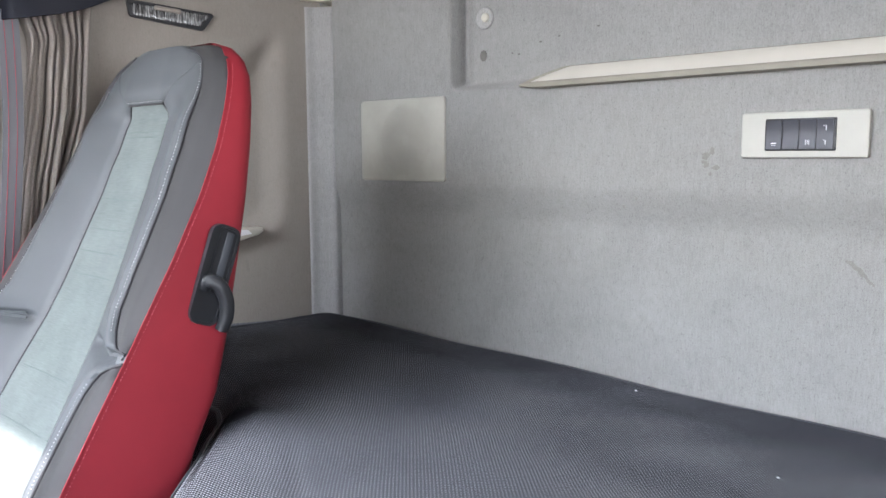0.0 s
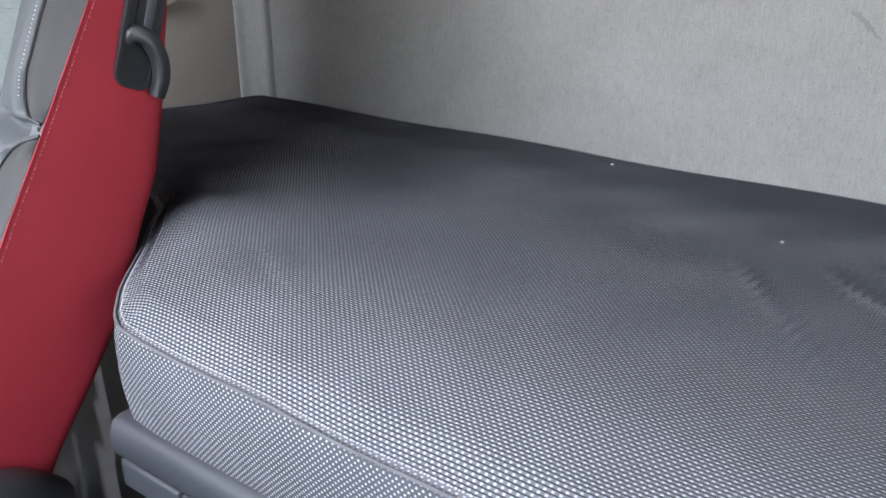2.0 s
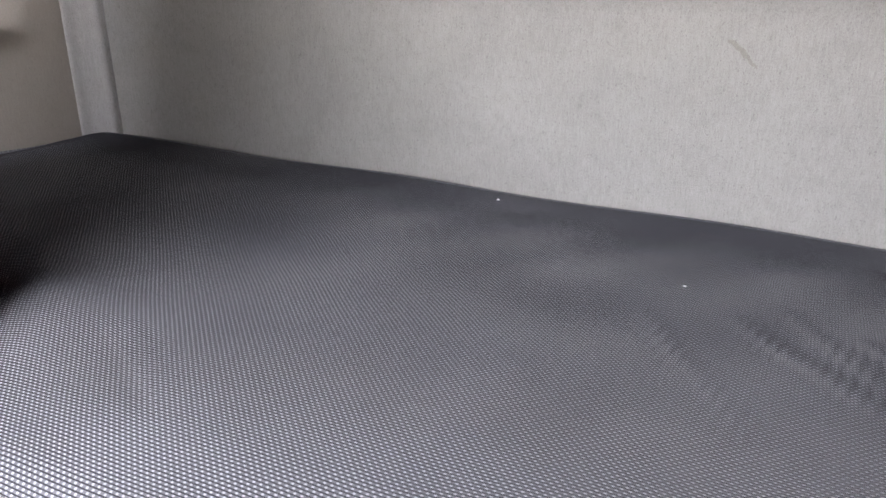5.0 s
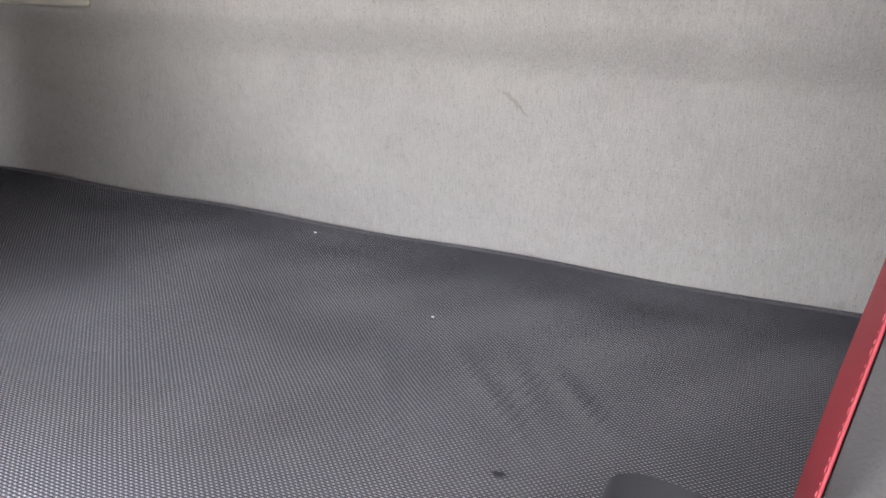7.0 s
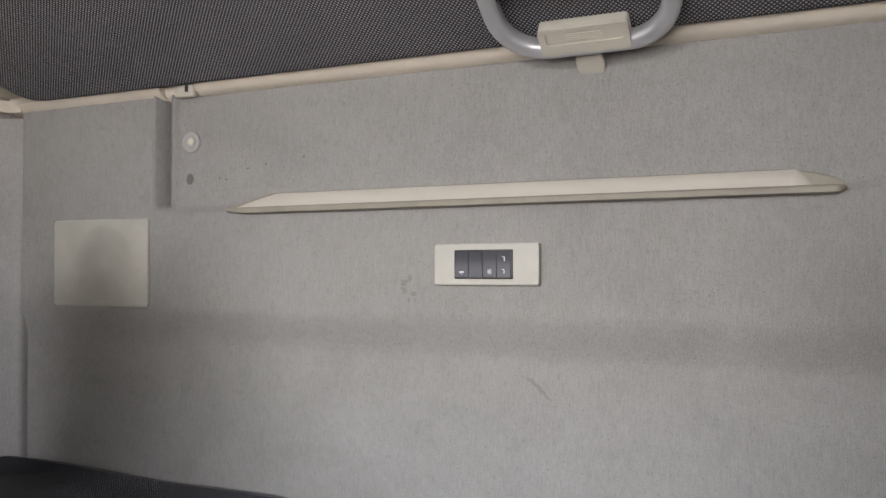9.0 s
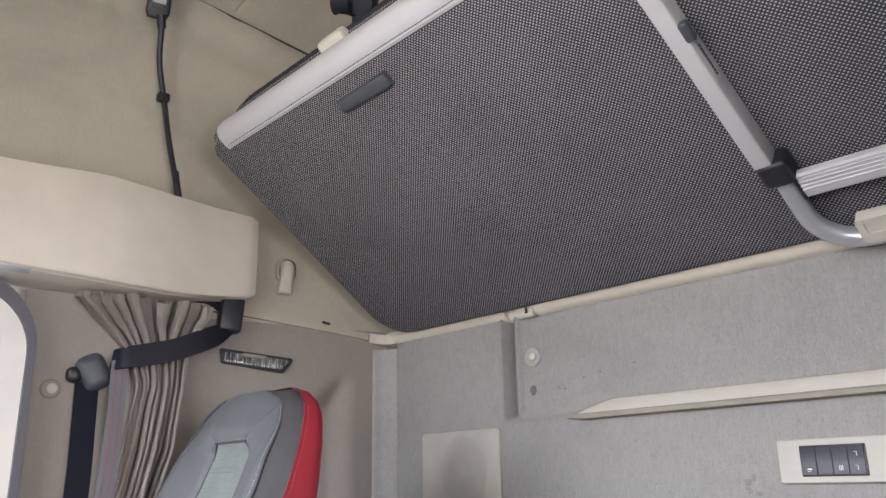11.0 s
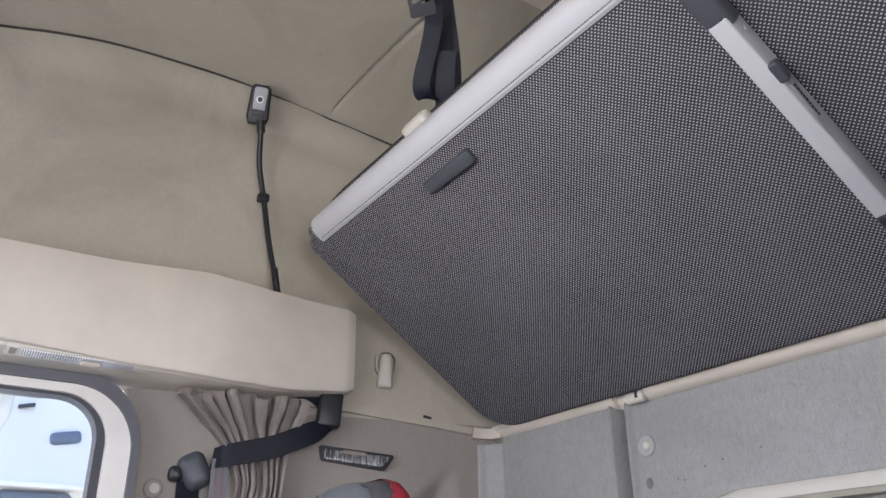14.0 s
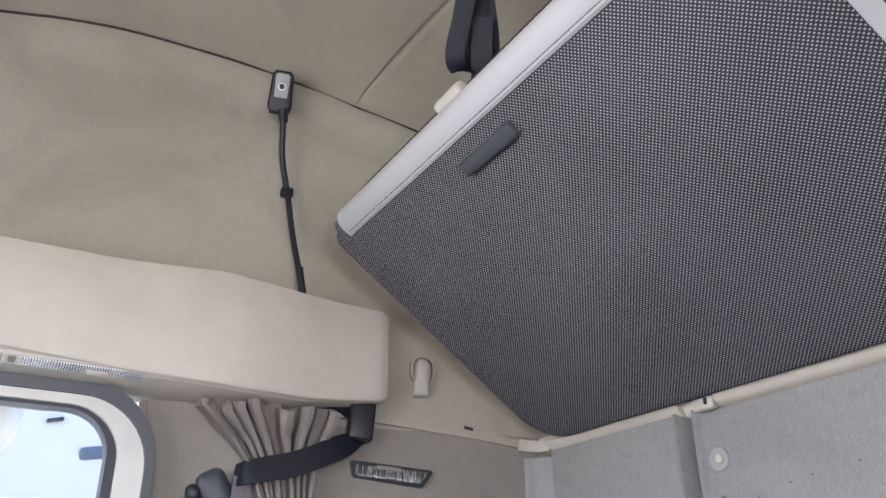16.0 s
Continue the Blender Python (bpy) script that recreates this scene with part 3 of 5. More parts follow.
part("rim", bm, M_LIP, shelf, "greyish cream rim, dirt and shade in its colour")

M_SPECK_HOLE = felt("soil_and_shade_felt", (0.135, 0.13, 0.12))
# press stud and hole in the sunk panel
stud = thing("press_stud", "cream plastic stud in a dished washer", "stud", at=(-0.575, 0.001, 1.327))
part("washer", prism(disc(0.020, 24), 0.004, Matrix.Translation((-0.003, 0, 0)) @ WALLM, 0.003, 3), M_POST, stud)
part("knob", prism(disc(0.0085, 18), 0.009, Matrix.Translation((0.001, 0, 0)) @ WALLM, 0.0035, 3), M_CREAM, stud)
# The hole is a flat dark disc; its colour stands for the shade inside.
tagged(part("drilled_hole", prism([(x * 0.8, y) for x, y in disc(0.010, 16)], 0.0015, on_wall(-0.582, 0.0015, 1.260), 0.0005), M_SPECK_HOLE), "dark disc on the wall felt, painted as a screw hole's shade", "hole")

# smudges on the felt
M_SMUDGE = felt("worn_felt", (0.212, 0.204, 0.190), (430, 300), 0.22)
for x0, z0, dx, dz, w in ((0.050, 0.934, 0.020, -0.014, 0.007), (0.064, 0.925, 0.014, -0.014, 0.008), (0.074, 0.914, 0.014, -0.014, 0.005), (-0.287, 0.997, 0.006, -0.004, 0.006), (-0.262, 1.008, 0.004, 0.001, 0.005)):
    pts = [(x0 + dx * t, rear_y(x0 + dx * t, z0 + dz * t) - 0.0002, z0 + dz * t + 0.0012 * math.sin(9 * t + x0 * 90)) for t in lin(0, 1, 9)]
    bm = sweep(pts, [(-w / 2, 0), (0, 0.0003), (w / 2, 0), (0, -0.0003)], (0, 1, 0), scale=lambda t: 0.3 + 0.7 * math.sin(math.pi * t) * (0.8 + 0.2 * math.sin(23 * t)))
    tagged(part("smudge", bm, M_SMUDGE), "worn brown scuff on the rear wall felt", "stain")

for x, z, w, h in ((-0.454, 1.273, 0.005, 0.003), (-0.415, 1.279, 0.004, 0.003), (-0.338, 1.287, 0.006, 0.0025), (-0.515, 1.259, 0.003, 0.003), (-0.500, 1.256, 0.005, 0.003)):
    bm = prism([(a * w / 2, b * h / 2) for a, b in disc(1.0, 8)], 0.0008, on_wall(x, rear_y(x, z) - 0.0002, z), 0)
    tagged(part("speck", bm, M_SPECK_HOLE), "small dark speck on the rear wall felt", "stain", "specks on the felt")
rng = random.Random(4)
for k in range(9):
    x, z = -0.135 + rng.gauss(0, 0.010), 1.076 + rng.gauss(0, 0.011)
    w, h = rng.uniform(0.006, 0.014), rng.uniform(0.005, 0.012)
    bm = prism([(a * w / 2 * rng.uniform(0.6, 1.1), b * h / 2 * rng.uniform(0.6, 1.1)) for a, b in disc(1.0, 11)], 0.0002 + 0.00003 * k, on_wall(x, rear_y(x, z) - 0.0001, z), 0)
    tagged(part("stain", bm, M_SMUDGE), "faint brown stain beside the switch panel", "stain", "stains beside the switches")

# cream bead under the upper bunk, with its joint and catch
bead = [(0.0, -0.012), (-0.014, -0.011), (-0.029, -0.003), (-0.034, 0.008), (-0.026, 0.022), (0.0, 0.030)]


def along_wall(prof, x0, x1):
    bm = bmesh.new()
    A = [bm.verts.new((x0, y + 0.012, z + 1.420)) for y, z in prof]
    B = [bm.verts.new((x1, y + 0.012, z + 1.420)) for y, z in prof]
    n = len(prof)
    for j in range(n):
        bm.faces.new((A[j], A[(j + 1) % n], B[(j + 1) % n], B[j]))
    bm.faces.new(A[::-1])
    bm.faces.new(B)
    return bm


for x0, x1 in ((-1.03, -0.635), (-0.555, 1.03)):
    structure(part("trim", along_wall(bead, x0, x1), M_CREAM_SOFT), "cream padded bead along the rear wall", "trim")
structure(part("trim", along_wall([(y * 0.55, z - 0.002) for y, z in bead], -0.635, -0.555), M_CREAM_SOFT), "recessed stretch of the cream bead", "trim")
catch = tagged(part("bunk_catch", rbox(0.045, 0.016, 0.024, 0.005, 3, (-0.580, -0.012, 1.418)), M_CREAM), "cream plastic catch for the upper bunk", "catch")
part("slot", rbox(0.006, 0.004, 0.012, 0.001, 1, (-0.572, -0.021, 1.420)), M_BLACK, catch)

roll = [(-0.010, -0.012), (0.008, -0.014), (0.016, -0.004), (0.016, 0.010), (0.008, 0.018), (-0.010, 0.020)]
for side in (-1, 1):
    pts = smooth_path([(side * 1.00, -0.010, 1.416), (side * 1.022, -0.020, 1.416), (side * 1.038, -0.040, 1.417), (side * 1.046, -0.062, 1.419)], 6)
    structure(part("trim", sweep(pts, [(x * -side * 0.8, z * 0.72 + 0.004) for x, z in roll]), M_CREAM_SOFT), "cream corner of the padded bead", "trim")
    pts = [(side * -(slant(y) + 0.002), y, z) for y, z in ((-0.064, 1.421), (-0.15, 1.433), (-0.25, 1.444), (-0.36, 1.456), (-0.48, 1.463), (-0.70, 1.468))]
    structure(part("trim", sweep(smooth_path(pts, 6), [(x * -side * 0.6, z * 0.5 + 0.006) for x, z in roll]), M_CEIL), "beige rolled edge of the upper side panel", "trim")

# ---- lower bunk ----
BED_X = lin(-1.16, 1.16, 260)


def bed_front(x):
    a = abs(x)
    return -interp(a, [0.0, 0.30, 0.335, 0.36, 0.40, 0.47, 0.58, 0.63, 0.70, 1.1], [0.790, 0.790, 0.787, 0.776, 0.745, 0.672, 0.575, 0.548, 0.540, 0.540])


CREASES = [((0.13, -0.34, 0.26, -0.50), 0.0030), ((0.24, -0.34, 0.31, -0.44), 0.0030), ((0.17, -0.30, 0.30, -0.52), 0.0018), ((0.05, -0.36, 0.16, -0.56), 0.0018), ((-0.35, -0.62, -0.22, -0.70), 0.003)]


def bed_z(x, y):
    f = bed_front(x)
    s = (y - f) / (0.0 - f)
    z = 0.7175 - 0.0185 * (x + 1.0) + 0.010
    z += 0.030 * step(-y, 0.12, 0.55) * step(x, -0.75, -0.1)
    z += 0.012 * step(-y, 0.12, 0.40) * (1 - step(x, -0.75, -0.1))
    z -= 0.016 * step(-y, 0.62, 0.80) * step(x, -0.5, -0.1)
    z -= 0.012 * math.exp(-(((x + 0.42) / 0.13) ** 2 + ((y + 0.40) / 0.10) ** 2))
    z += 0.014 * math.exp(-(((x + 0.42) / 0.10) ** 2 + ((y + 0.60) / 0.07) ** 2))
    z -= 0.007 * math.exp(-(((x - 0.02) / 0.13) ** 2 + ((y + 0.42) / 0.07) ** 2))
    z += 0.0012 * math.sin(x * 23 + y * 9) * step(-y, 0.05, 0.3) + 0.0007 * math.sin(x * 41 - y * 25 + 1.0) * step(-y, 0.03, 0.2)
    for (ax, ay, bx, by), d in CREASES:
        t = min(1.0, max(0.0, ((x - ax) * (bx - ax) + (y - ay) * (by - ay)) / ((bx - ax) ** 2 + (by - ay) ** 2)))
        r2 = (x - ax - t * (bx - ax)) ** 2 + (y - ay - t * (by - ay)) ** 2
        z -= d * math.exp(-r2 / 0.012 ** 2) * math.sin(math.pi * (0.1 + 0.8 * t))
    z -= 0.010 * (1 - step(-y, 0.0, 0.035)) + 0.012 * (1 - step(x, -1.09, -1.0))
    z -= 0.013 * (1 - step(s, 0.0, 0.045)) + 0.013 * (1 - step(s, 0.0, 0.13))
    z += 0.0022 * math.sin(x * 13 + 0.6) * (1 - step(-y, 0.0, 0.12))
    return z


def bed_side(x, y):
    lim = -slant(min(y, -0.03)) - 0.003
    return max(-lim, min(lim, x))


mattress = thing("lower_bunk_mattress", "charcoal dotted cloth bunk mattress with a sagging top", "mattress", at=(0, 0, 0))
ts = [0.0, 0.006, 0.014, 0.025, 0.04] + lin(0.06, 0.985, 110) + [1.0]
bm = bmesh.new()
rows = []
for x in BED_X:
    f = bed_front(x)
    rows.append([bm.verts.new((bed_side(x, f * (1 - t)), f * (1 - t) + 0.006 * t, bed_z(x, f * (1 - t)))) for t in ts])
for a, b in zip(rows, rows[1:]):
    for j in range(len(ts) - 1):
        bm.faces.new((a[j], b[j], b[j + 1], a[j + 1]))
part("top_cover", bm, M_BED, mattress)
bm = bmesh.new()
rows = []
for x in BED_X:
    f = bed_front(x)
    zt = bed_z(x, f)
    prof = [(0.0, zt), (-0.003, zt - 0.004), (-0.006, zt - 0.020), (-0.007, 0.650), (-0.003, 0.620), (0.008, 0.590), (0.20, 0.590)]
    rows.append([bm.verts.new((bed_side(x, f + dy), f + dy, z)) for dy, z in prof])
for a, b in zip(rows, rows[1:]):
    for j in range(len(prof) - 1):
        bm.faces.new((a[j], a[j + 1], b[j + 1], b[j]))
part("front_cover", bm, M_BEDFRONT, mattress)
seam = [(bed_side(x, bed_front(x)), bed_front(x) - 0.002, bed_z(x, bed_front(x)) + 0.0005) for x in BED_X]
part("seam", sweep(seam, disc(0.0016, 6)), M_SEAM, mattress, "stitched seam along the mattress edge")
bm = bmesh.new()
for i in range(len(seam) - 1):
    p, q = Vector(seam[i]), Vector(seam[i + 1])
    for k in range(3):
        a, b = p.lerp(q, k / 3 + 0.05), p.lerp(q, k / 3 + 0.23)
        off = Vector((0, 0.006, 0.0022))
        w = Vector((0, 0.0006, 0))
        vs = [bm.verts.new(v) for v in (a + off - w, b + off - w, b + off + w, a + off + w)]
        bm.faces.new(vs)
part("stitching", bm, M_THREAD, mattress, "pale stitching", smooth=False)

# raised ribs of the spacer weave, standing between the rows of dots
RIB = 0.0027
rib_x = lin(-1.05, 0.86, 190)
verts, faces = [], []
for k in range(int(0.784 / RIB), 2, -1):
    y = -k * RIB
    start = len(verts)
    row = [x for x in rib_x if y > bed_front(x) + 0.004 and abs(x) < -slant(y) - 0.004]
    for x in row:
        z = bed_z(x, y)
        verts += [(x, y - 0.0006, z - 0.0002), (x, y, z + 0.00062), (x, y + 0.0006, z - 0.0002)]
    for q in range(len(row) - 1):
        if row[q + 1] - row[q] < 0.03:
            a, b = start + 3 * q, start + 3 * q + 3
            faces += [(a, b, b + 1, a + 1), (a + 1, b + 1, b + 2, a + 2)]
me = bpy.data.meshes.new("weave_ribs")
me.from_pydata(verts, [], faces)
M_RIB = felt("weave_rib_yarn", (0.028, 0.029, 0.034), (900, 900), 0.25)
tagged(finish("weave_ribs", me, M_RIB, mattress, False, "dark raised ribs of the weave"), kind="stuff")

base = thing("lower_bunk", "dark grey plastic base of the lower bunk", "bunk")
railprof = [(0.0, 0.0), (-0.005, 0.002), (-0.008, 0.008), (-0.008, 0.026), (-0.004, 0.036), (0.004, 0.040), (0.020, 0.040), (0.020, 0.0)]
bm = prism([(y - 0.795, z + 0.578) for y, z in railprof], 0.71, Matrix(((0, 0, 1, -0.355), (1, 0, 0, 0), (0, 1, 0, 0), (0, 0, 0, 1))), 0)
part("front_rail", bm, M_BUNKRAIL, base)
for x0, x1 in ((-0.353, -0.268), (-0.265, 0.265), (0.268, 0.353)):
    part("lower_strip", rbox(x1 - x0, 0.030, 0.030, 0.004, 3, ((x0 + x1) / 2, -0.785, 0.561)), M_BUNKRAIL, base)
part("front_panel", rbox(0.66, 0.02, 0.55, 0.006, 2, (0, -0.765, 0.275)), M_BUNKRAIL, base)
for side in (-1, 1):
    bm = bmesh.new()
    pts = [(side * 0.33, -0.765), (side * 0.62, -0.52), (side * 1.15, -0.52)]
    lo = [bm.verts.new((x, y, 0.0)) for x, y in pts]
    hi = [bm.verts.new((x, y, 0.60)) for x, y in pts]
    bk = [bm.verts.new((x, y + 0.02, 0.0)) for x, y in pts]
    bh = [bm.verts.new((x, y + 0.02, 0.60)) for x, y in pts]
    for i in (0, 1):
        bm.faces.new((lo[i], lo[i + 1], hi[i + 1], hi[i]))
        bm.faces.new((bk[i], bh[i], bh[i + 1], bk[i + 1]))
        bm.faces.new((hi[i], hi[i + 1], bh[i + 1], bh[i]))
    part("side_panel", bm, M_BLACK, base)

# lint on the mattress
for x, y, r, mt in ((-0.219, -0.066, 0.0018, M_WHITE), (0.068, -0.263, 0.0015, M_WHITE), (0.25, -0.538, 0.0034, M_BLACK)):
    bm = bmesh.new()
    bmesh.ops.create_icosphere(bm, subdivisions=1, radius=r, matrix=Matrix.Translation((x, y, bed_z(x, y) + 0.0006 + r * 0.5)) @ Matrix.Diagonal((1.6, 1.0, 0.7, 1)))
    tagged(part("lint", bm, mt), "tiny fleck of lint on the mattress" if mt is M_WHITE else "small black crumb on the mattress", "lint")

# ---- upper bunk, folded up against the wall ----
BUNK = Matrix(((1, 0, 0, 0), (0, -0.8252, -0.5649, -0.03), (0, 0.5649, -0.8252, 1.42), (0, 0, 0, 1)))   # x, up the slope, out of the cloth


def bunk_thing(name, label, category):
    ob = thing(name, label, category)
    ob.matrix_world = BUNK
    return ob


upper = bunk_thing("upper_bunk", "folded upper bunk with dotted charcoal cloth underside", "bunk")
outline = []
for cx, cy, r, a0 in ((0.985 - 0.032, 0.616 - 0.032, 0.032, 0), (-0.985 + 0.032, 0.616 - 0.032, 0.032, 90), (-0.995 + 0.085, 0.0 + 0.085, 0.085, 180), (0.995 - 0.085, 0.085, 0.085, 270)):
    for i in range(9):
        a = radians(a0 + 90 * i / 8)
        outline.append((cx + r * math.cos(a), cy + r * math.sin(a)))
bm = prism(outline, 0.085, Matrix.Translation((0, 0, -0.085)), 0.012, 3)
part("cloth_underside", bm, M_UPPER, upper)
railp = [(-0.014, 0.0012), (-0.008, 0.0025), (0.006, 0.0030), (0.018, 0.0005), (0.028, -0.006), (0.034, -0.016), (0.034, -0.034), (0.028, -0.040), (-0.014, -0.040)]
bm = prism(railp, 1.848, Matrix(((0, 0, 1, -0.924), (1, 0, 0, 0.606), (0, 1, 0, 0), (0, 0, 0, 1))), 0)
part("front_rail", bm, M_SATIN, upper, "satin aluminium front rail")
part("rail_bead", sweep([(-0.915, 0.5965, 0.0016), (0.915, 0.5965, 0.0016)], disc(0.0022, 6), (0, 1, 0)), M_SATIN, upper)
for yy, zz in ((0.5912, 0.0008), (0.6010, 0.0027)):
    part("rail_groove", sweep([(-0.915, yy, zz), (0.915, yy, zz)], disc(0.0007, 6), (0, 1, 0)), M_DGREY, upper)
part("mattress", rbox(1.86, 0.62, 0.10, 0.03, 4, (0, 0.33, -0.095)), M_UPPER, upper)
for sgn in (-1, 1):
    part("corner_pocket", rbox(0.040, 0.060, 0.056, 0.017, 5, (sgn * 0.936, 0.603, -0.027)), M_UPPER, upper, "folded cloth corner of the bunk cover")
hand = [(-0.068, -0.011), (-0.064, -0.014), (0.062, -0.013), (0.067, -0.008), (0.067, 0.011), (0.062, 0.014), (-0.062, 0.012), (-0.067, 0.008)]
part("pull_handle", prism(hand, 0.014, Matrix.Translation((-0.507, 0.551, -0.001)) @ pose(0, 0, 0, 0, 0, 0), 0.006, 3), M_DGREY, upper, "dark grey plastic pull handle")
part("stop_knob", rbox(0.070, 0.044, 0.030, 0.010, 4, (-0.545, 0.632, -0.058)), M_CREAM, upper, "cream plastic stop knob")

# folding ladder under the upper bunk
ladder = bunk_thing("bunk_ladder", "folded aluminium bunk ladder with grey joints", "ladder")
LEAN_OUT = Matrix.Translation((0, 0.16, 0.018)) @ pose(0, 0, 0, 0.8, 0, 0) @ Matrix.Translation((0, -0.16, -0.018))
for x in (0.040, 0.280):
    rail_x = x - 0.012 if x < 0.1 else x - 0.0075
    part("side_rail", rbox(0.0265, 0.325, 0.035, 0.003, 3, m=LEAN_OUT @ Matrix.Translation((rail_x, 0.3445, 0.0185)) @ pose(0, 0, 0, 0, 0, 1.3)), M_SATIN, ladder)
    part("collar", rbox(0.043, 0.042, 0.040, 0.007, 3, (x, 0.164, 0.0185)), M_BLACK, ladder, "dark plastic collar")
    el = smooth_path([(rail_x - 0.003, 0.495, 0.024), (rail_x - 0.004, 0.530, 0.026), (rail_x - 0.006, 0.575, 0.022), (rail_x - 0.008, 0.615, 0.008), (rail_x - 0.008, 0.655, -0.034)], 5)
    part("elbow", sweep(el, round_rect(0.036, 0.030, 0.010, 3), (0, 0, 1)), M_DGREY, ladder, "dark grey plastic elbow")
    part("release_catch", rbox(0.014, 0.030, 0.014, 0.004, 3, m=LEAN_OUT @ Matrix.Translation((rail_x + (0.015 if x < 0.1 else -0.015), 0.415, 0.030))), M_DGREY, ladder)
part("rivet", prism(disc(0.004, 10), 0.002, LEAN_OUT @ Matrix.Translation((0.0414, 0.480, 0.022)) @ pose(0, 0, 0, 0, 90, 0), 0.0008), M_SILVER, ladder)
lab = part("label_plate", rbox(0.001, 0.062, 0.014, 0.0004, 1, m=LEAN_OUT @ Matrix.Translation((0.0415, 0.362, 0.020))), M_SILVER, ladder, "silver label with a row of unreadable dark bars")
for k in range(9):
    part("print_bar", rbox(0.0006, 0.0046, 0.004, 0.0, 1, m=LEAN_OUT @ Matrix.Translation((0.0421, 0.339 + k * 0.0058, 0.020))), M_BLACK, lab, smooth=False)
U = [(0.040, 0.150, 0.018), (0.040, 0.075, 0.018)]
for i in range(1, 9):
    a = radians(180 + 90 * i / 8)
    U.append((0.040 + 0.068 + 0.068 * math.cos(a), 0.075 + 0.068 * math.sin(a), 0.018))
for i in range(1, 9):
    a = radians(270 + 90 * i / 8)
    U.append((0.280 - 0.068 + 0.068 * math.cos(a), 0.075 + 0.068 * math.sin(a), 0.018))
U += [(0.280, 0.150, 0.018)]
part("u_tube", sweep(U, round_rect(0.026, 0.026, 0.009, 4), (0, 0, 1)), M_SILVER, ladder, "silver painted bottom tube")
tread = [(0, 0), (0.0, 0.010)] + [(0.006 + 0.0045 * i + (0.0015 if i % 2 else 0), 0.012 if i % 2 else 0.0105) for i in range(8)] + [(0.042, 0.010), (0.042, 0.0)]
bm = prism(tread, 0.206, Matrix(((0, 0, 1, 0.057), (1, 0, 0, 0.108), (0, 1, 0, 0.016), (0, 0, 0, 1))), 0)
rung = part("rung", bm, M_SATIN, ladder, "ribbed aluminium rung")
for k in range(4):
    part("rib_groove", rbox(0.206, 0.0014, 0.0012, 0.0003, 1, (0.160, 0.123 + k * 0.0065, 0.0283)), M_SILVER, rung, smooth=False)
for x in (0.0575, 0.2625):
    part("rung_end", rbox(0.004, 0.046, 0.020, 0.002, 2, (x, 0.129, 0.021)), M_BLACK, ladder)
clip = part("latch", rbox(0.124, 0.044, 0.022, 0.005, 3, (0.159, 0.027, 0.018)), M_CREAM, ladder, "cream plastic latch")
part("latch_lip", ring(shift(round_rect(0.124, 0.044, 0.006, 4), 0.159, 0.027), shift(round_rect(0.106, 0.022, 0.004, 4), 0.160, 0.033), 0.0045, Matrix.Translation((0, 0, 0.027))), M_CREAM, clip)
for k in range(4):
    part("grip_line", rbox(0.050, 0.0014, 0.0014, 0.0004, 1, (0.160, 0.028 + k * 0.0032, 0.0296)), M_CREAM, clip, smooth=False)
part("pull_tab", prism([(x, y) for x, y in round_rect(0.040, 0.048, 0.0185, 6)], 0.004, Matrix.Translation((0.155, -0.031, 0.012)), 0.001), M_CREAM, ladder, "cream pull tab")


# restraint strap between bunk and ceiling
def ribbon(pts, width, mat, name, parent, across=(1, 0, 0), thick=0.0014, label="", narrow=0.0):
    bm = bmesh.new()
    path = smooth_path(pts, 8)
    A, B = Vector(across), None
    rows = []
    for i, p in enumerate(path):
        d = (path[min(i + 1, len(path) - 1)] - path[max(i - 1, 0)]).normalized()
        a = (A - d * A.dot(d)).normalized()
        nrm = a.cross(d)
        half = width / 2 * (1 - narrow * (1 - step(i / len(path), 0.0, 0.28)))
        rows.append([bm.verts.new(p + a * s * half + nrm * k * thick) for s, k in ((-1, -1), (1, -1), (1, 1), (-1, 1))])
    for r, s in zip(rows, rows[1:]):
        for j in range(4):
            bm.faces.new((r[j], r[(j + 1) % 4], s[(j + 1) % 4], s[j]))
    bm.faces.new(rows[0][::-1])
    bm.faces.new(rows[-1])
    return part(name, bm, mat, parent, label)


strap = thing("bunk_strap", "black webbing strap holding the upper bunk to the ceiling", "strap")
SLACK = (0.50, 0.83, -0.10)
ribbon([(-0.430, -0.540, 2.24), (-0.442, -0.530, 2.084), (-0.463, -0.514, 2.055), (-0.491, -0.486, 2.010), (-0.516, -0.462, 1.967), (-0.536, -0.448, 1.932), (-0.552, -0.440, 1.90)], 0.020, M_BELT, "webbing", strap, SLACK)
ribbon([(-0.452, -0.556, 2.075), (-0.457, -0.548, 2.022), (-0.479, -0.536, 1.993), (-0.508, -0.528, 1.959), (-0.532, -0.524, 1.930), (-0.547, -0.517, 1.909), (-0.553, -0.503, 1.901),
        (-0.553, -0.489, 1.910), (-0.542, -0.484, 1.937), (-0.510, -0.497, 1.981), (-0.484, -0.515, 2.019), (-0.462, -0.530, 2.060)], 0.031, M_BELT, "loop", strap, SLACK, 0.0010)
ribbon([(-0.500, -0.492, 1.975), (-0.527, -0.479, 1.926), (-0.546, -0.467, 1.895), (-0.566, -0.456, 1.862)], 0.034, M_BELT, "tail", strap, SLACK)
BUCK = look((-0.463, -0.572, 2.030), (0.457, -1.148, 1.058), 0) @ pose(0, 0, 0, 0, 180, 0) @ pose(0, 0, 0, 0, 0, 12)
part("buckle", ring(round_rect(0.046, 0.062, 0.005, 3), round_rect(0.032, 0.016, 0.003, 3), 0.010, BUCK), M_BLACK, strap, "black plastic buckle")
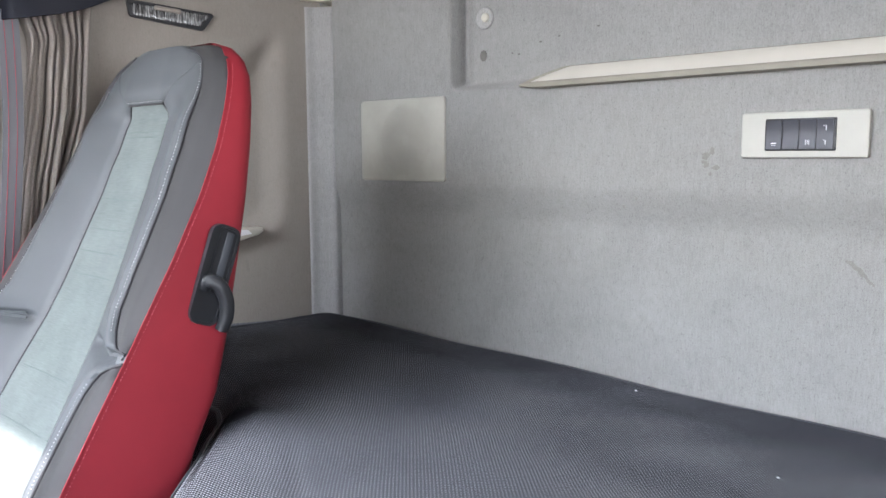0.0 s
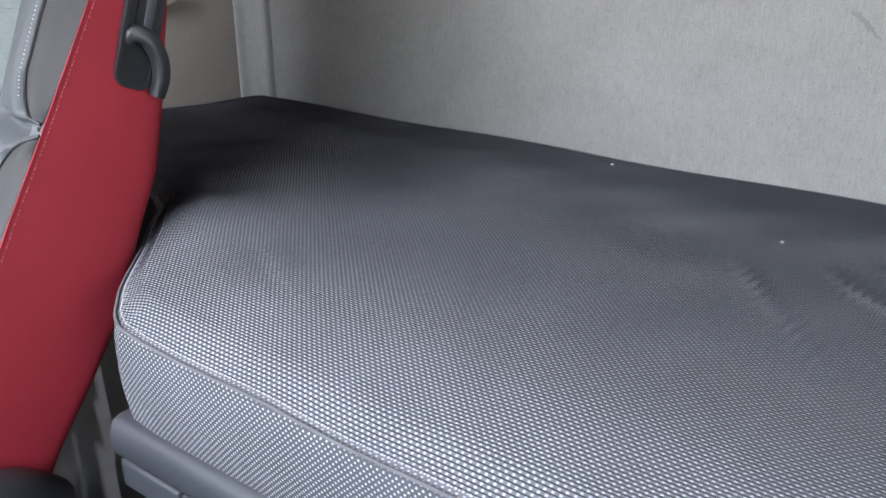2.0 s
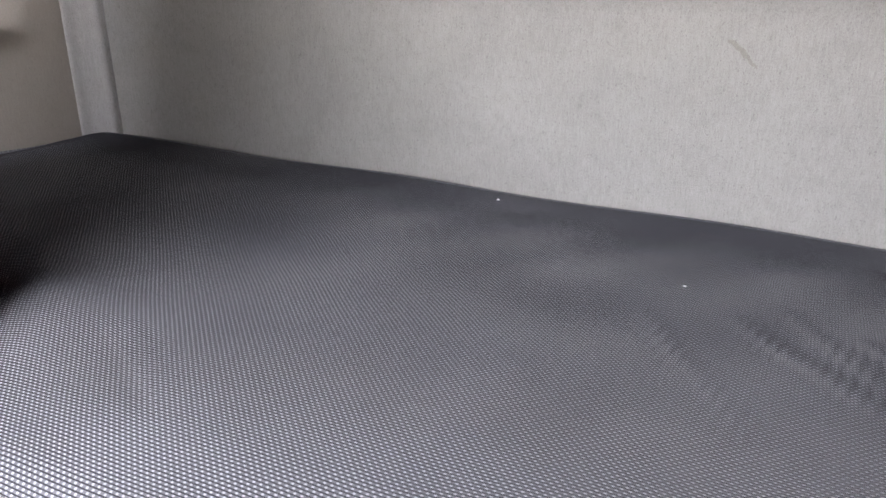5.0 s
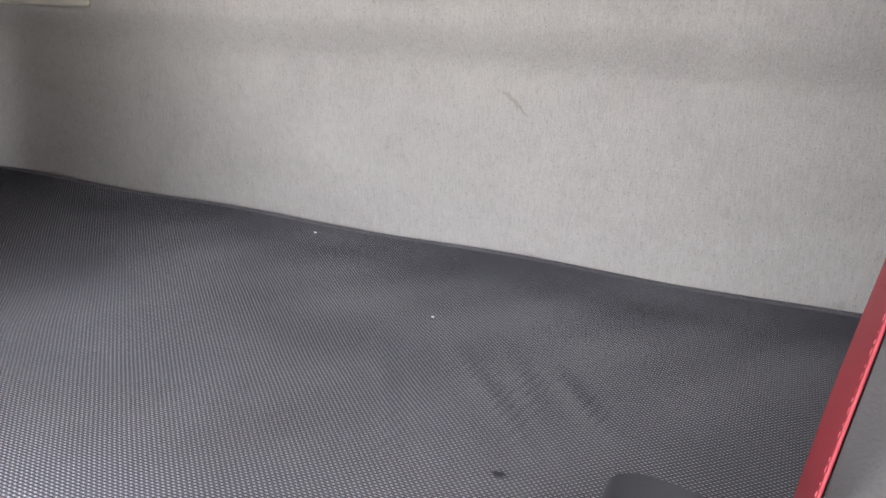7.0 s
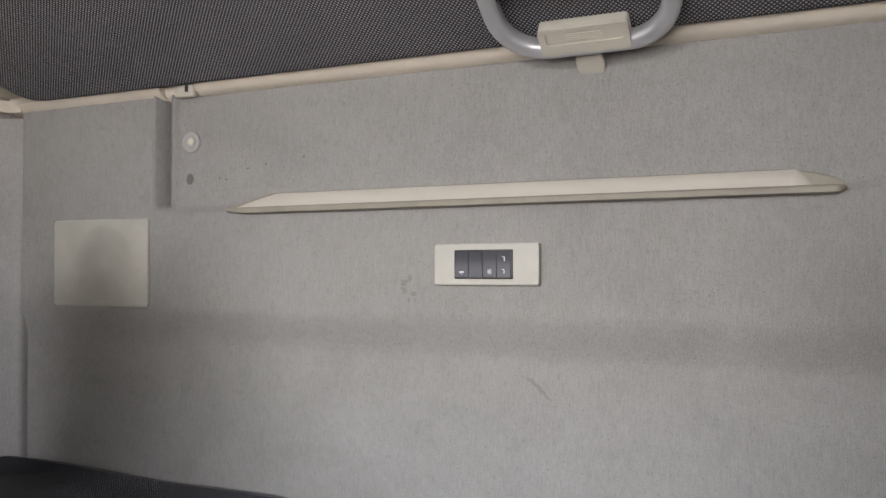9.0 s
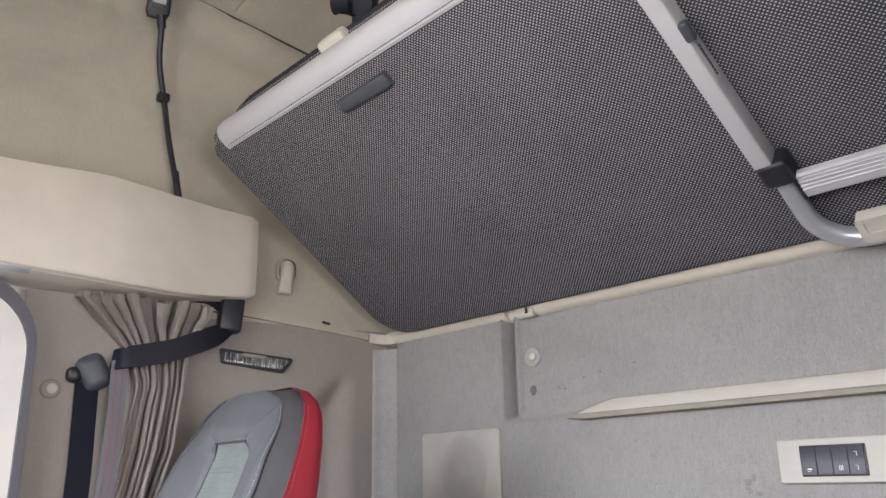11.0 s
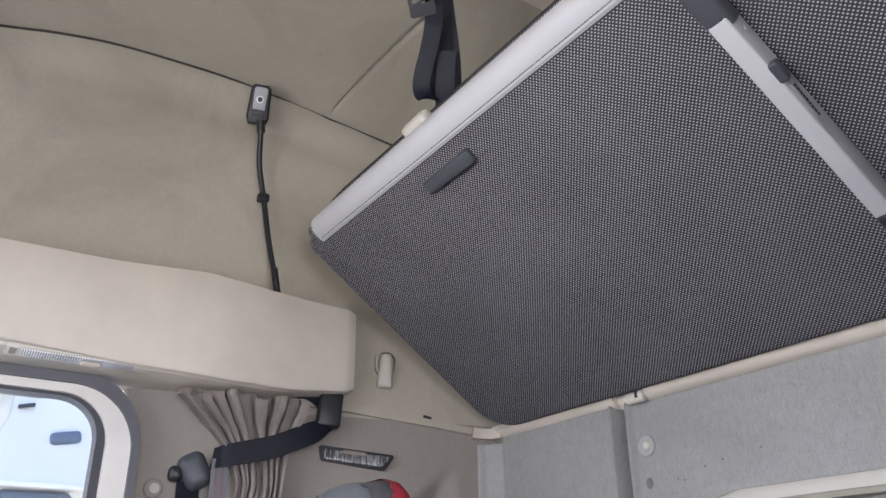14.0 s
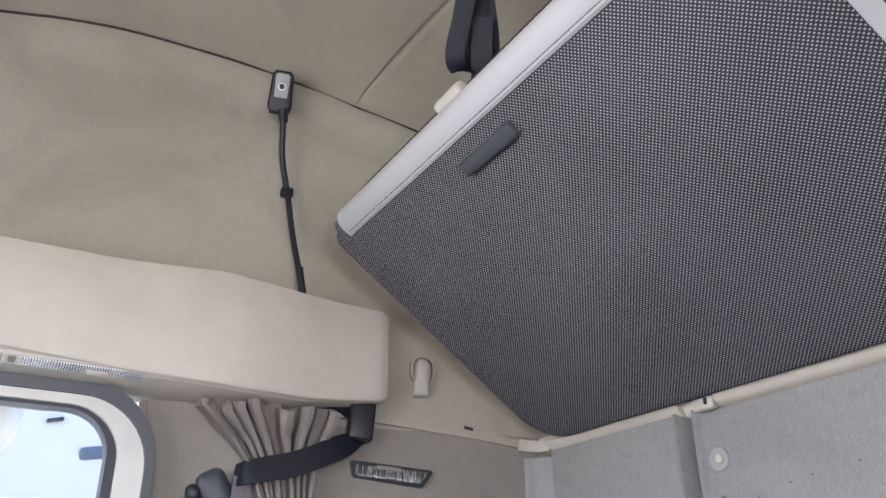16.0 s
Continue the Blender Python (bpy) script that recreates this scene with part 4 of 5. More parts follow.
for k in (-1, 1):
    part("buckle_bar", rbox(0.036, 0.004, 0.010, 0.0015, 2, m=BUCK @ Matrix.Translation((0, 0.005 * k, 0.006)) @ pose(0, 0, 0, 0, 0, 14)), M_BLACK, strap)
TONG = look((-0.536, -0.455, 1.930), (0.457, -1.148, 1.058), 0) @ pose(0, 0, 0, 0, 0, -8)
part("tongue_sleeve", rbox(0.021, 0.064, 0.012, 0.004, 3, m=TONG @ Matrix.Translation((0.002, 0.006, 0.004))), M_BLACK, strap)
part("tongue", rbox(0.030, 0.030, 0.010, 0.004, 3, m=TONG @ Matrix.Translation((-0.006, -0.036, 0))), M_BLACK, strap)

# ---- left side fixtures ----
SIDE = Matrix(((0, 0, 1, 0), (1, 0, 0, 0), (0, 1, 0, 0), (0, 0, 0, 1)))   # flat outline (y, z) facing +x


def on_side(x, y, z):
    return pose(x, y, z) @ SIDE


def on_slant(y, z, off=0.0):
    """A pose on the slanted side wall, without and with the outline's turn."""
    return pose(slant(y) + off, y, z, 0, 0, -14.04)


def slanted(name, label, category, y, z, off=0.0):
    ob = thing(name, label, category)
    ob.matrix_world = on_slant(y, z, off)
    return ob


def make_locker(side):
    """Overhead locker above a door: padded front with a soft bend, closed end."""
    bm = bmesh.new()
    rows = []
    for y in lin(-1.95, -0.385, 60) + [-0.376, -0.370, -0.365, -0.362]:
        xf = interp(y, [-2, -0.85, -0.72, -0.60, -0.48, -0.38], [-1.062, -1.060, -1.050, -1.054, -1.066, -1.066])
        end = 1 - step(y, -0.380, -0.361)
        z0 = interp(y, [-2, -1.05, -0.86, -0.65, -0.53, -0.38], [1.495, 1.490, 1.478, 1.470, 1.470, 1.484]) + 0.008 * (1 - end)
        z1 = interp(y, [-2, -1.09, -0.90, -0.71, -0.57, -0.37], [1.672, 1.675, 1.677, 1.688, 1.680, 1.675]) - 0.006 * (1 - end)
        xf -= 0.005 * (1 - end)
        pts = [(-1.21, z1), (xf - 0.006, z1), (xf - 0.001, z1 - 0.0015), (xf + 0.001, z1 - 0.005), (xf + 0.004, (z0 + z1) / 2), (xf + 0.003, z0 + 0.007), (xf + 0.0005, z0 + 0.002), (xf - 0.005, z0), (-1.21, z0 + 0.002)]
        rows.append([bm.verts.new((-side * x, y, z)) for x, z in pts])
    for a, b in zip(rows, rows[1:]):
        for j in range(len(a)):
            bm.faces.new((a[j], a[(j + 1) % len(a)], b[(j + 1) % len(a)], b[j]))
    bm.faces.new(rows[-1])
    bm.faces.new(rows[0][::-1])
    locker = thing("overhead_locker", "cream padded overhead locker above the door", "locker")
    part("body", bm, M_CREAM_SOFT, locker)
    edge = [(-side * (interp(y, [-2, -0.85, -0.72, -0.60, -0.48, -0.38], [-1.062, -1.060, -1.050, -1.054, -1.066, -1.066]) - 0.020), y, interp(y, [-2, -1.05, -0.86, -0.65, -0.53, -0.38], [1.495, 1.490, 1.478, 1.470, 1.470, 1.484]) - 0.001) for y in lin(-1.95, -0.50, 40)]
    part("edge_bead", sweep([(x, y, z + 0.0025) for x, y, z in edge], round_rect(0.005, 0.005, 0.002, 2)), M_CREAM_SOFT, locker, "cream moulded bead along the lower edge")
    return locker


make_locker(-1)

# ribbed lamp in the door header
strip = thing("header_lamp", "long clear ribbed lamp in the door header", "lamp", at=(-1.088, -0.918, 1.478))
strip.matrix_basis = pose(-1.081, -0.918, 1.480, 0, -20, 0)
part("housing", rbox(0.030, 0.250, 0.010, 0.003, 3, (0, 0, 0)), M_CREAM, strip)
part("lens", rbox(0.021, 0.100, 0.006, 0.002, 2, (0.001, -0.050, -0.004)), M_LENS, strip, "clear ribbed lens")
part("lens", rbox(0.011, 0.036, 0.006, 0.002, 2, (0.006, 0.018, -0.004)), M_LENS, strip, "clear ribbed lens")
part("lens", rbox(0.021, 0.060, 0.006, 0.002, 2, (0.001, 0.066, -0.004)), M_LENS, strip, "clear ribbed lens")
part("switch", rbox(0.010, 0.034, 0.008, 0.002, 2, (-0.006, 0.018, -0.005)), M_CREAM_SOFT, strip)
part("end_clip", rbox(0.018, 0.012, 0.006, 0.002, 2, (0.002, -0.112, -0.004)), M_LIP, strip)

# reading lamp on the side panel
lampo = slanted("side_lamp", "clear ribbed marker lamp with a black rim", "lamp", -0.328, 1.356, 0.001)
lout = [(-0.078, 0.018), (-0.074, 0.020), (0.080, 0.008), (0.083, 0.004), (0.064, -0.020), (0.060, -0.022), (-0.070, -0.008), (-0.074, -0.004)]
part("rim", ring([(x * 1.04, y * 1.16) for x, y in lout], [(x * 0.94, y * 0.80) for x, y in lout], 0.008, SIDE), M_BLACK, lampo, "black rim")
part("lens", prism([(x * 0.95, y * 0.82) for x, y in lout], 0.006, SIDE, 0.002, 3), M_RIBS, lampo, "clear ribbed lens")
part("switch", rbox(0.007, 0.052, 0.009, 0.003, 3, m=pose(0.008, -0.004, 0.0095, -5, 0, 0)), M_SIDE, lampo)

# folding coat hook on the upper panel
hook = slanted("coat_hook", "cream folding coat hook in a shallow dish", "hook", -0.265, 1.556, -0.006)
part("dish", prism(shift(round_rect(0.032, 0.050, 0.014, 5), 0.003, 0.016), 0.0075, SIDE, 0.002, 2), M_CEIL, hook)
part("dish_rim", ring(shift(round_rect(0.052, 0.064, 0.024, 6), 0.003, 0.018), shift(round_rect(0.043, 0.055, 0.020, 6), 0.003, 0.018), 0.0095, SIDE), M_CEIL, hook)
part("arm", prism([(-0.016, -0.040), (0.011, -0.041), (0.014, -0.036), (0.016, 0.026), (0.010, 0.038), (-0.004, 0.039), (-0.010, 0.032), (-0.019, -0.034)], 0.022, SIDE, 0.006, 3), M_CREAM, hook)
part("inset", prism([(-0.008, -0.008), (0.006, -0.022), (0.009, 0.026), (-0.003, 0.027)], 0.002, Matrix.Translation((0.0212, 0, 0)) @ SIDE, 0.0008), M_CREAM_SOFT, hook)
mark = tagged(part("scratch", rbox(0.003, 0.020, 0.006, 0.001, 1, m=on_slant(-0.169, 1.455, 0.0065) @ pose(0, 0, 0, -12, 0, 0)), M_MGREY), "brown scratch on the beige side trim", "scratch")

# cream pocket pull low on the side panel
pull = slanted("pocket_pull", "cream plastic pocket pull on the side panel", "pull", -0.19, 0.912, -0.010)
part("shelf", prism([(-0.10, -0.030), (0.020, 0.000), (0.032, 0.008), (0.030, 0.016), (-0.10, 0.022)], 0.040, SIDE, 0.006, 3), M_CREAM, pull)
part("recess", prism([(-0.095, -0.010), (0.004, 0.004), (-0.004, 0.013), (-0.095, 0.017)], 0.002, Matrix.Translation((0.0392, 0, 0)) @ SIDE, 0.0006), M_WHITE, pull)

# gooseneck reading lamp
goose = thing("gooseneck_lamp", "black gooseneck reading lamp with a silver face", "lamp")
neck = smooth_path([(-1.100, -0.536, 1.665), (-1.118, -0.540, 1.72), (-1.135, -0.560, 1.83), (-1.140, -0.578, 1.930), (-1.125, -0.602, 2.008), (-1.100, -0.615, 2.066), (-1.088, -0.620, 2.094)], 8)
part("neck", sweep(neck, disc(0.0065, 10), (0, 1, 0)), M_BLACK, goose)
part("flexible_sleeve", sweep(smooth_path([(-1.098, -0.5355, 1.660), (-1.118, -0.540, 1.72), (-1.124, -0.545, 1.76)], 40), disc(0.0074, 10), (0, 1, 0), scale=lambda t: 1.0 + 0.10 * math.sin(t * 150)), M_BLACK, goose, "ribbed black metal sleeve")
part("clip", rbox(0.022, 0.026, 0.022, 0.005, 3, (-1.142, -0.580, 1.937)), M_BLACK, goose)
HEAD = look((-1.082, -0.632, 2.144), (0.457, -1.148, 1.25), 0) @ pose(0, 0, 0, 0, 180, 0) @ pose(0, 0, 0, 0, 0, -3)
hd = [(-0.020, -0.046), (0.020, -0.046), (0.026, -0.030), (0.023, 0.040), (0.016, 0.048), (-0.016, 0.048), (-0.023, 0.040), (-0.026, -0.030)]
part("head", prism(hd, 0.030, HEAD @ Matrix.Translation((0, 0, -0.02)), 0.006, 3), M_BLACK, goose)
part("face", prism([(-0.014, -0.012), (0.014, -0.012), (0.0155, 0.036), (0.011, 0.041), (-0.011, 0.041), (-0.0155, 0.036)], 0.003, HEAD @ Matrix.Translation((0, 0, 0.0095)), 0.001), plastic("silver_lamp_face", (0.36, 0.36, 0.37), 0.45), goose, "silver painted face")
part("button_ring", prism(disc(0.0085, 16), 0.0022, HEAD @ Matrix.Translation((0, 0.012, 0.0125)), 0.0008), M_ALU, goose)
part("button", prism(disc(0.006, 12), 0.003, HEAD @ Matrix.Translation((0, 0.012, 0.0138)), 0.001), M_BLACK, goose)
part("mark", rbox(0.026, 0.009, 0.004, 0.0012, 2, m=HEAD @ Matrix.Translation((0, -0.020, 0.010))), M_BLACK, goose, smooth=False)
part("socket", sweep([(-1.094, -0.617, 2.080), (-1.086, -0.624, 2.106)], disc(0.010, 10), (0, 1, 0)), M_BLACK, goose)


# gathered curtain beside the door
def curtain():
    """Hanging cloth gathered in round pleats at the rail and drawn in by the belt."""
    bm = bmesh.new()
    nu, zs_ = 260, lin(1.474, 1.35, 22) + lin(1.34, 0.80, 38)
    rows = []
    for z in zs_:
        y0 = interp(z, [0.80, 0.915, 1.10, 1.29, 1.35, 1.40, 1.462], [-0.64, -0.630, -0.605, -0.580, -0.600, -0.640, -0.710])
        y1 = interp(z, [0.80, 1.035, 1.16, 1.29, 1.37, 1.41, 1.462], [-0.55, -0.532, -0.498, -0.487, -0.484, -0.475, -0.462])
        loop = step(z, 1.35, 1.458)
        row = []
        for i in range(nu):
            u = i / (nu - 1)
            ph = 2 * math.pi * (10.0 * u + 0.45 * math.sin(5.1 * u) + 0.16 * math.sin(9 * z + 4 * u) + 0.10 * math.sin(23 * z + 11 * u))
            amp = (0.013 + 0.005 * math.sin(17 * u + 2.0)) * (1 + 0.7 * loop)
            below = 1 - step(z, 1.24, 1.31)
            amp *= 1 - 0.60 * below * (1 - step(u, 0.22, 0.48))
            y = y0 + (y1 - y0) * u - (0.0022 + 0.0036 * loop) * math.sin(2 * ph) + 0.003 * loop * math.sin(7.3 * ph + 1)
            x = slant(y) + 0.026 + 0.012 * loop + 0.034 * (1 - 0.5 * u) * step(z, 1.405, 1.466) + amp * math.sin(ph) + 0.004 * math.sin(31 * u + 6 * z) + 0.007 * below * math.sin(15 * u + 5 * z)
            sag = (0.5 + 0.5 * math.sin(ph)) * (0.013 + 0.007 * math.sin(13 * u)) * loop ** 3
            row.append(bm.verts.new((x, y, z - sag - 0.006 * u * loop)))
        rows.append(row)
    for a, b in zip(rows, rows[1:]):
        for j in range(nu - 1):
            bm.faces.new((a[j], a[j + 1], b[j + 1], b[j]))
    bmesh.ops.solidify(bm, geom=list(bm.faces), thickness=0.0016)
    return bm


drape = thing("curtain", "taupe gathered curtain tied back beside the door", "curtain")
part("cloth", curtain(), M_CURTAIN, drape)
part("curtain_rail", rbox(0.014, 0.27, 0.010, 0.002, 2, m=on_slant(-0.585, 1.484, 0.066)), M_CREAM, drape, "white curtain rail")

# seat belt with its guide, looped round the curtain
belt = thing("seat_belt", "black seat belt looped round the curtain", "seat belt")
part("guide_box", rbox(0.032, 0.050, 0.076, 0.006, 3, m=on_slant(-0.402, 1.449, 0.035) @ pose(0, 0, 0, -5, 0, 0)), M_BLACK, belt, "black guide box")
part("release_button", rbox(0.022, 0.040, 0.006, 0.002, 2, m=on_slant(-0.402, 1.449, 0.035) @ pose(0, 0, 0, -5, 0, 0) @ Matrix.Translation((0, 0, 0.0385))), M_RED, belt, "red release button")
bl = [(-0.398, 1.420, 0.035), (-0.425, 1.405, 0.046), (-0.46, 1.388, 0.054), (-0.52, 1.362, 0.058), (-0.58, 1.347, 0.056), (-0.612, 1.341, 0.044), (-0.624, 1.338, 0.020)]
ribbon([(slant(y) + o, y, z) for y, z, o in bl], 0.046, M_BELT, "webbing", belt, (0, 0.25, 1), narrow=0.45)
ribbon([(slant(y) + o, y, z) for y, z, o in ((-0.405, 1.470, 0.02), (-0.44, 1.492, 0.012), (-0.47, 1.478, 0.006), (-0.50, 1.44, 0.004))], 0.040, M_BELT, "upper_webbing", belt, (0, 0.7, 0.7))
part("end_fitting", rbox(0.040, 0.056, 0.074, 0.019, 6, m=on_slant(-0.655, 1.312, 0.020) @ pose(0, 0, 0, 28, 0, 0)), M_DGREY, belt)
part("end_knob", rbox(0.030, 0.030, 0.032, 0.012, 4, m=on_slant(-0.690, 1.305, 0.020)), M_BLACK, belt)
ribbon([(slant(y) + o, y, z) for y, z, o in ((-0.665, 1.29, 0.02), (-0.668, 1.20, 0.035), (-0.672, 1.08, 0.05), (-0.68, 0.90, 0.05), (-0.69, 0.70, 0.04))], 0.046, M_BELT, "lap_webbing", belt, (0, 1, 0))
sash = [(slant(y) + o, y, z) for y, z, o in ((-0.612, 1.335, 0.03), (-0.618, 1.25, 0.05), (-0.625, 1.12, 0.06), (-0.64, 0.95, 0.06), (-0.66, 0.75, 0.05))]
ribbon(sash, 0.034, M_SASH, "grey_webbing", belt, (0, 1, 0), label="grey webbing with red edge threads")
for o in (-0.008, 0.006):
    ribbon([(x + 0.0018, y + o, z) for x, y, z in sash], 0.0008, M_REDTHREAD, "red_thread", belt, (0, 1, 0), 0.0006, "red woven thread")
cap = tagged(part("pillar_stud", prism(disc(0.019, 20), 0.012, on_slant(-0.722, 1.278, -0.004) @ SIDE, 0.005, 3), M_SIDE), "round taupe stud on the door pillar felt", "stud")
part("centre", prism(disc(0.010, 16), 0.003, on_slant(-0.722, 1.278, 0.0075) @ SIDE, 0.001), M_CREAM, cap)

# ---- seats ----
SZ = [0.44, 0.53, 0.60, 0.66, 0.73, 0.79, 0.855, 0.96, 1.03, 1.09, 1.14, 1.18, 1.205, 1.222, 1.234]
S_FRONT = [-0.900, -0.900, -0.888, -0.868, -0.832, -0.797, -0.757, -0.692, -0.649, -0.617, -0.595, -0.578, -0.567, -0.558, -0.550]
S_REAR = [-0.840, -0.792, -0.740, -0.698, -0.670, -0.640, -0.622, -0.596, -0.576, -0.560, -0.548, -0.540, -0.538, -0.540, -0.545]
S_HALF = [0.218, 0.222, 0.224, 0.224, 0.224, 0.224, 0.223, 0.217, 0.207, 0.196, 0.184, 0.168, 0.149, 0.121, 0.075]
SEAT_X = 0.69
SPLIT = 0.855


def seat_at(z):
    return interp(z, SZ, S_FRONT), interp(z, SZ, S_REAR), interp(z, SZ, S_HALF)


def insert_edge(z):
    return interp(z, [0.50, 0.70, 0.80, 0.85, 0.90, 1.00, 1.08, 1.125, 1.140, 1.150, 1.18, 1.207], [0.46, 0.44, 0.40, 0.37, 0.34, 0.31, 0.30, 0.30, 0.29, 0.25, 0.50, 0.78])


def bolster_edge(z):
    if z < SPLIT:
        return interp(z, [0.50, 0.64, 0.70, 0.76, 0.815, 0.832, 0.842, 0.848, 0.851], [0.72, 0.75, 0.78, 0.80, 0.82, 0.86, 0.91, 0.97, 1.0])
    return interp(z, [0.860, 0.864, 0.870, 0.880, 0.900, 0.95, 1.10, 1.17, 1.20, 1.215, 1.226], [1.0, 0.95, 0.90, 0.84, 0.775, 0.75, 0.75, 0.77, 0.765, 0.72, 0.55])


def seat_front(u, z):
    """A point of the backrest's front: u runs from the aisle-side stitch (1) to the other (-1)."""
    f, r, w = seat_at(z)
    a = abs(u)
    ui, uo = insert_edge(z), min(0.90, bolster_edge(z))
    head = step(z, 1.125, 1.175)
    bulge = interp(z, [0.6, 0.86, 0.92, 0.99, 1.06, 1.12, 1.15], [0.016, 0.014, 0.006, -0.006, -0.017, -0.021, -0.018])
    back = interp(a, [0, ui - 0.05, ui, ui + 0.04, (ui + uo) / 2, uo - 0.07, uo - 0.03, uo, uo + 0.03, (uo + 1) / 2 + 0.02, 1.0], [0.016, 0.016, 0.019, 0.012, -0.004, -0.017, -0.0155, -0.0100, -0.0110, -0.0100, 0.0]) + bulge * (1 - a * a)
    top = interp(a, [0, 0.3, 0.6, max(0.62, uo - 0.04), max(0.64, uo), max(0.67, uo + 0.03), 0.92, 1.0], [-0.026, -0.026, -0.020, -0.016, -0.012, -0.016, -0.010, 0.0])
    y = f + back * (1 - head) + top * head
    if a > ui and z < 1.0:
        y += 0.014 * math.exp(-((z - SPLIT) / 0.0075) ** 2) * step(a, ui + 0.02, ui + 0.20) * (1 - step(a, 0.90, 0.99))
    return (-SEAT_X + w * u, y, z)


def seat_zone(lo, hi, n, zs, name, mat, parent, label="", lift=0.0):
    """A panel of the backrest's front between two edges, given as functions of the height."""
    def at(k, z):
        x, y, _ = seat_front(lo(z) + (hi(z) - lo(z)) * k, z)
        return (x, y - lift, z)
    return part(name, slab(at, lin(0, 1, n), zs, (0, 0.012, 0)), mat, parent, label)


def stitch_line(pts, name, mat, parent, gap=0.0044, r=0.00038):
    """A run of small stitches laid along a path."""
    bm = bmesh.new()
    path = smooth_path(pts, 6)
    acc = 0.0
    for a, b in zip(path, path[1:]):
        d = (b - a).length
        t = -acc
        while t < d:
            if t >= 0:
                p = a.lerp(b, t / d)
                q = a.lerp(b, min(1, (t + gap * 0.6) / d))
                bmesh.ops.create_cube(bm, size=1, matrix=Matrix.Translation((p + q) / 2) @ (q - p).to_track_quat("X", "Z").to_matrix().to_4x4() @ Matrix.Diagonal(((q - p).length + 1e-4, r * 2, r * 2, 1)))
            t += gap
        acc = (acc + d) % gap
    return part(name, bm, mat, parent, smooth=False)


def lever_set(seat):
    """Recline lever in its black housing on the aisle side."""
    hm = Matrix.Translation((-0.4690, -0.6435, 0.938)) @ pose(0, 0, 0, -20, 0, 0) @ SIDE
    hous = part("lever_housing", ring(round_rect(0.040, 0.122, 0.013, 5), round_rect(0.033, 0.114, 0.010, 5), 0.007, hm), M_BLACK, seat, "black lever housing")
    part("housing_floor", prism(round_rect(0.035, 0.116, 0.010, 5), 0.0040, hm, 0), M_BLACK, hous)
    part("slide", rbox(0.005, 0.011, 0.056, 0.002, 2, m=Matrix.Translation((-0.4665, -0.628, 0.960)) @ pose(0, 0, 0, -20, 0, 0)), M_DGREY, hous)
    part("slot_rib", rbox(0.004, 0.003, 0.060, 0.001, 2, m=Matrix.Translation((-0.4670, -0.643, 0.960)) @ pose(0, 0, 0, -20, 0, 0)), M_DGREY, hous)
    lev = smooth_path([(-0.470, -0.656, 0.926), (-0.463, -0.653, 0.932), (-0.455, -0.644, 0.926), (-0.452, -0.637, 0.908), (-0.453, -0.637, 0.888), (-0.457, -0.642, 0.871)], 6)
    part("lever", sweep(lev, round_rect(0.018, 0.020, 0.006, 3), (1, 0, 0), scale=lambda t: 1.0 - 0.25 * t), M_BLACK, hous, "black recline lever")
    part("lever_edge", sweep([p + Vector((0.0055, -0.004, 0)) for p in lev[8:]], disc(0.0016, 6)), M_DGREY, hous)


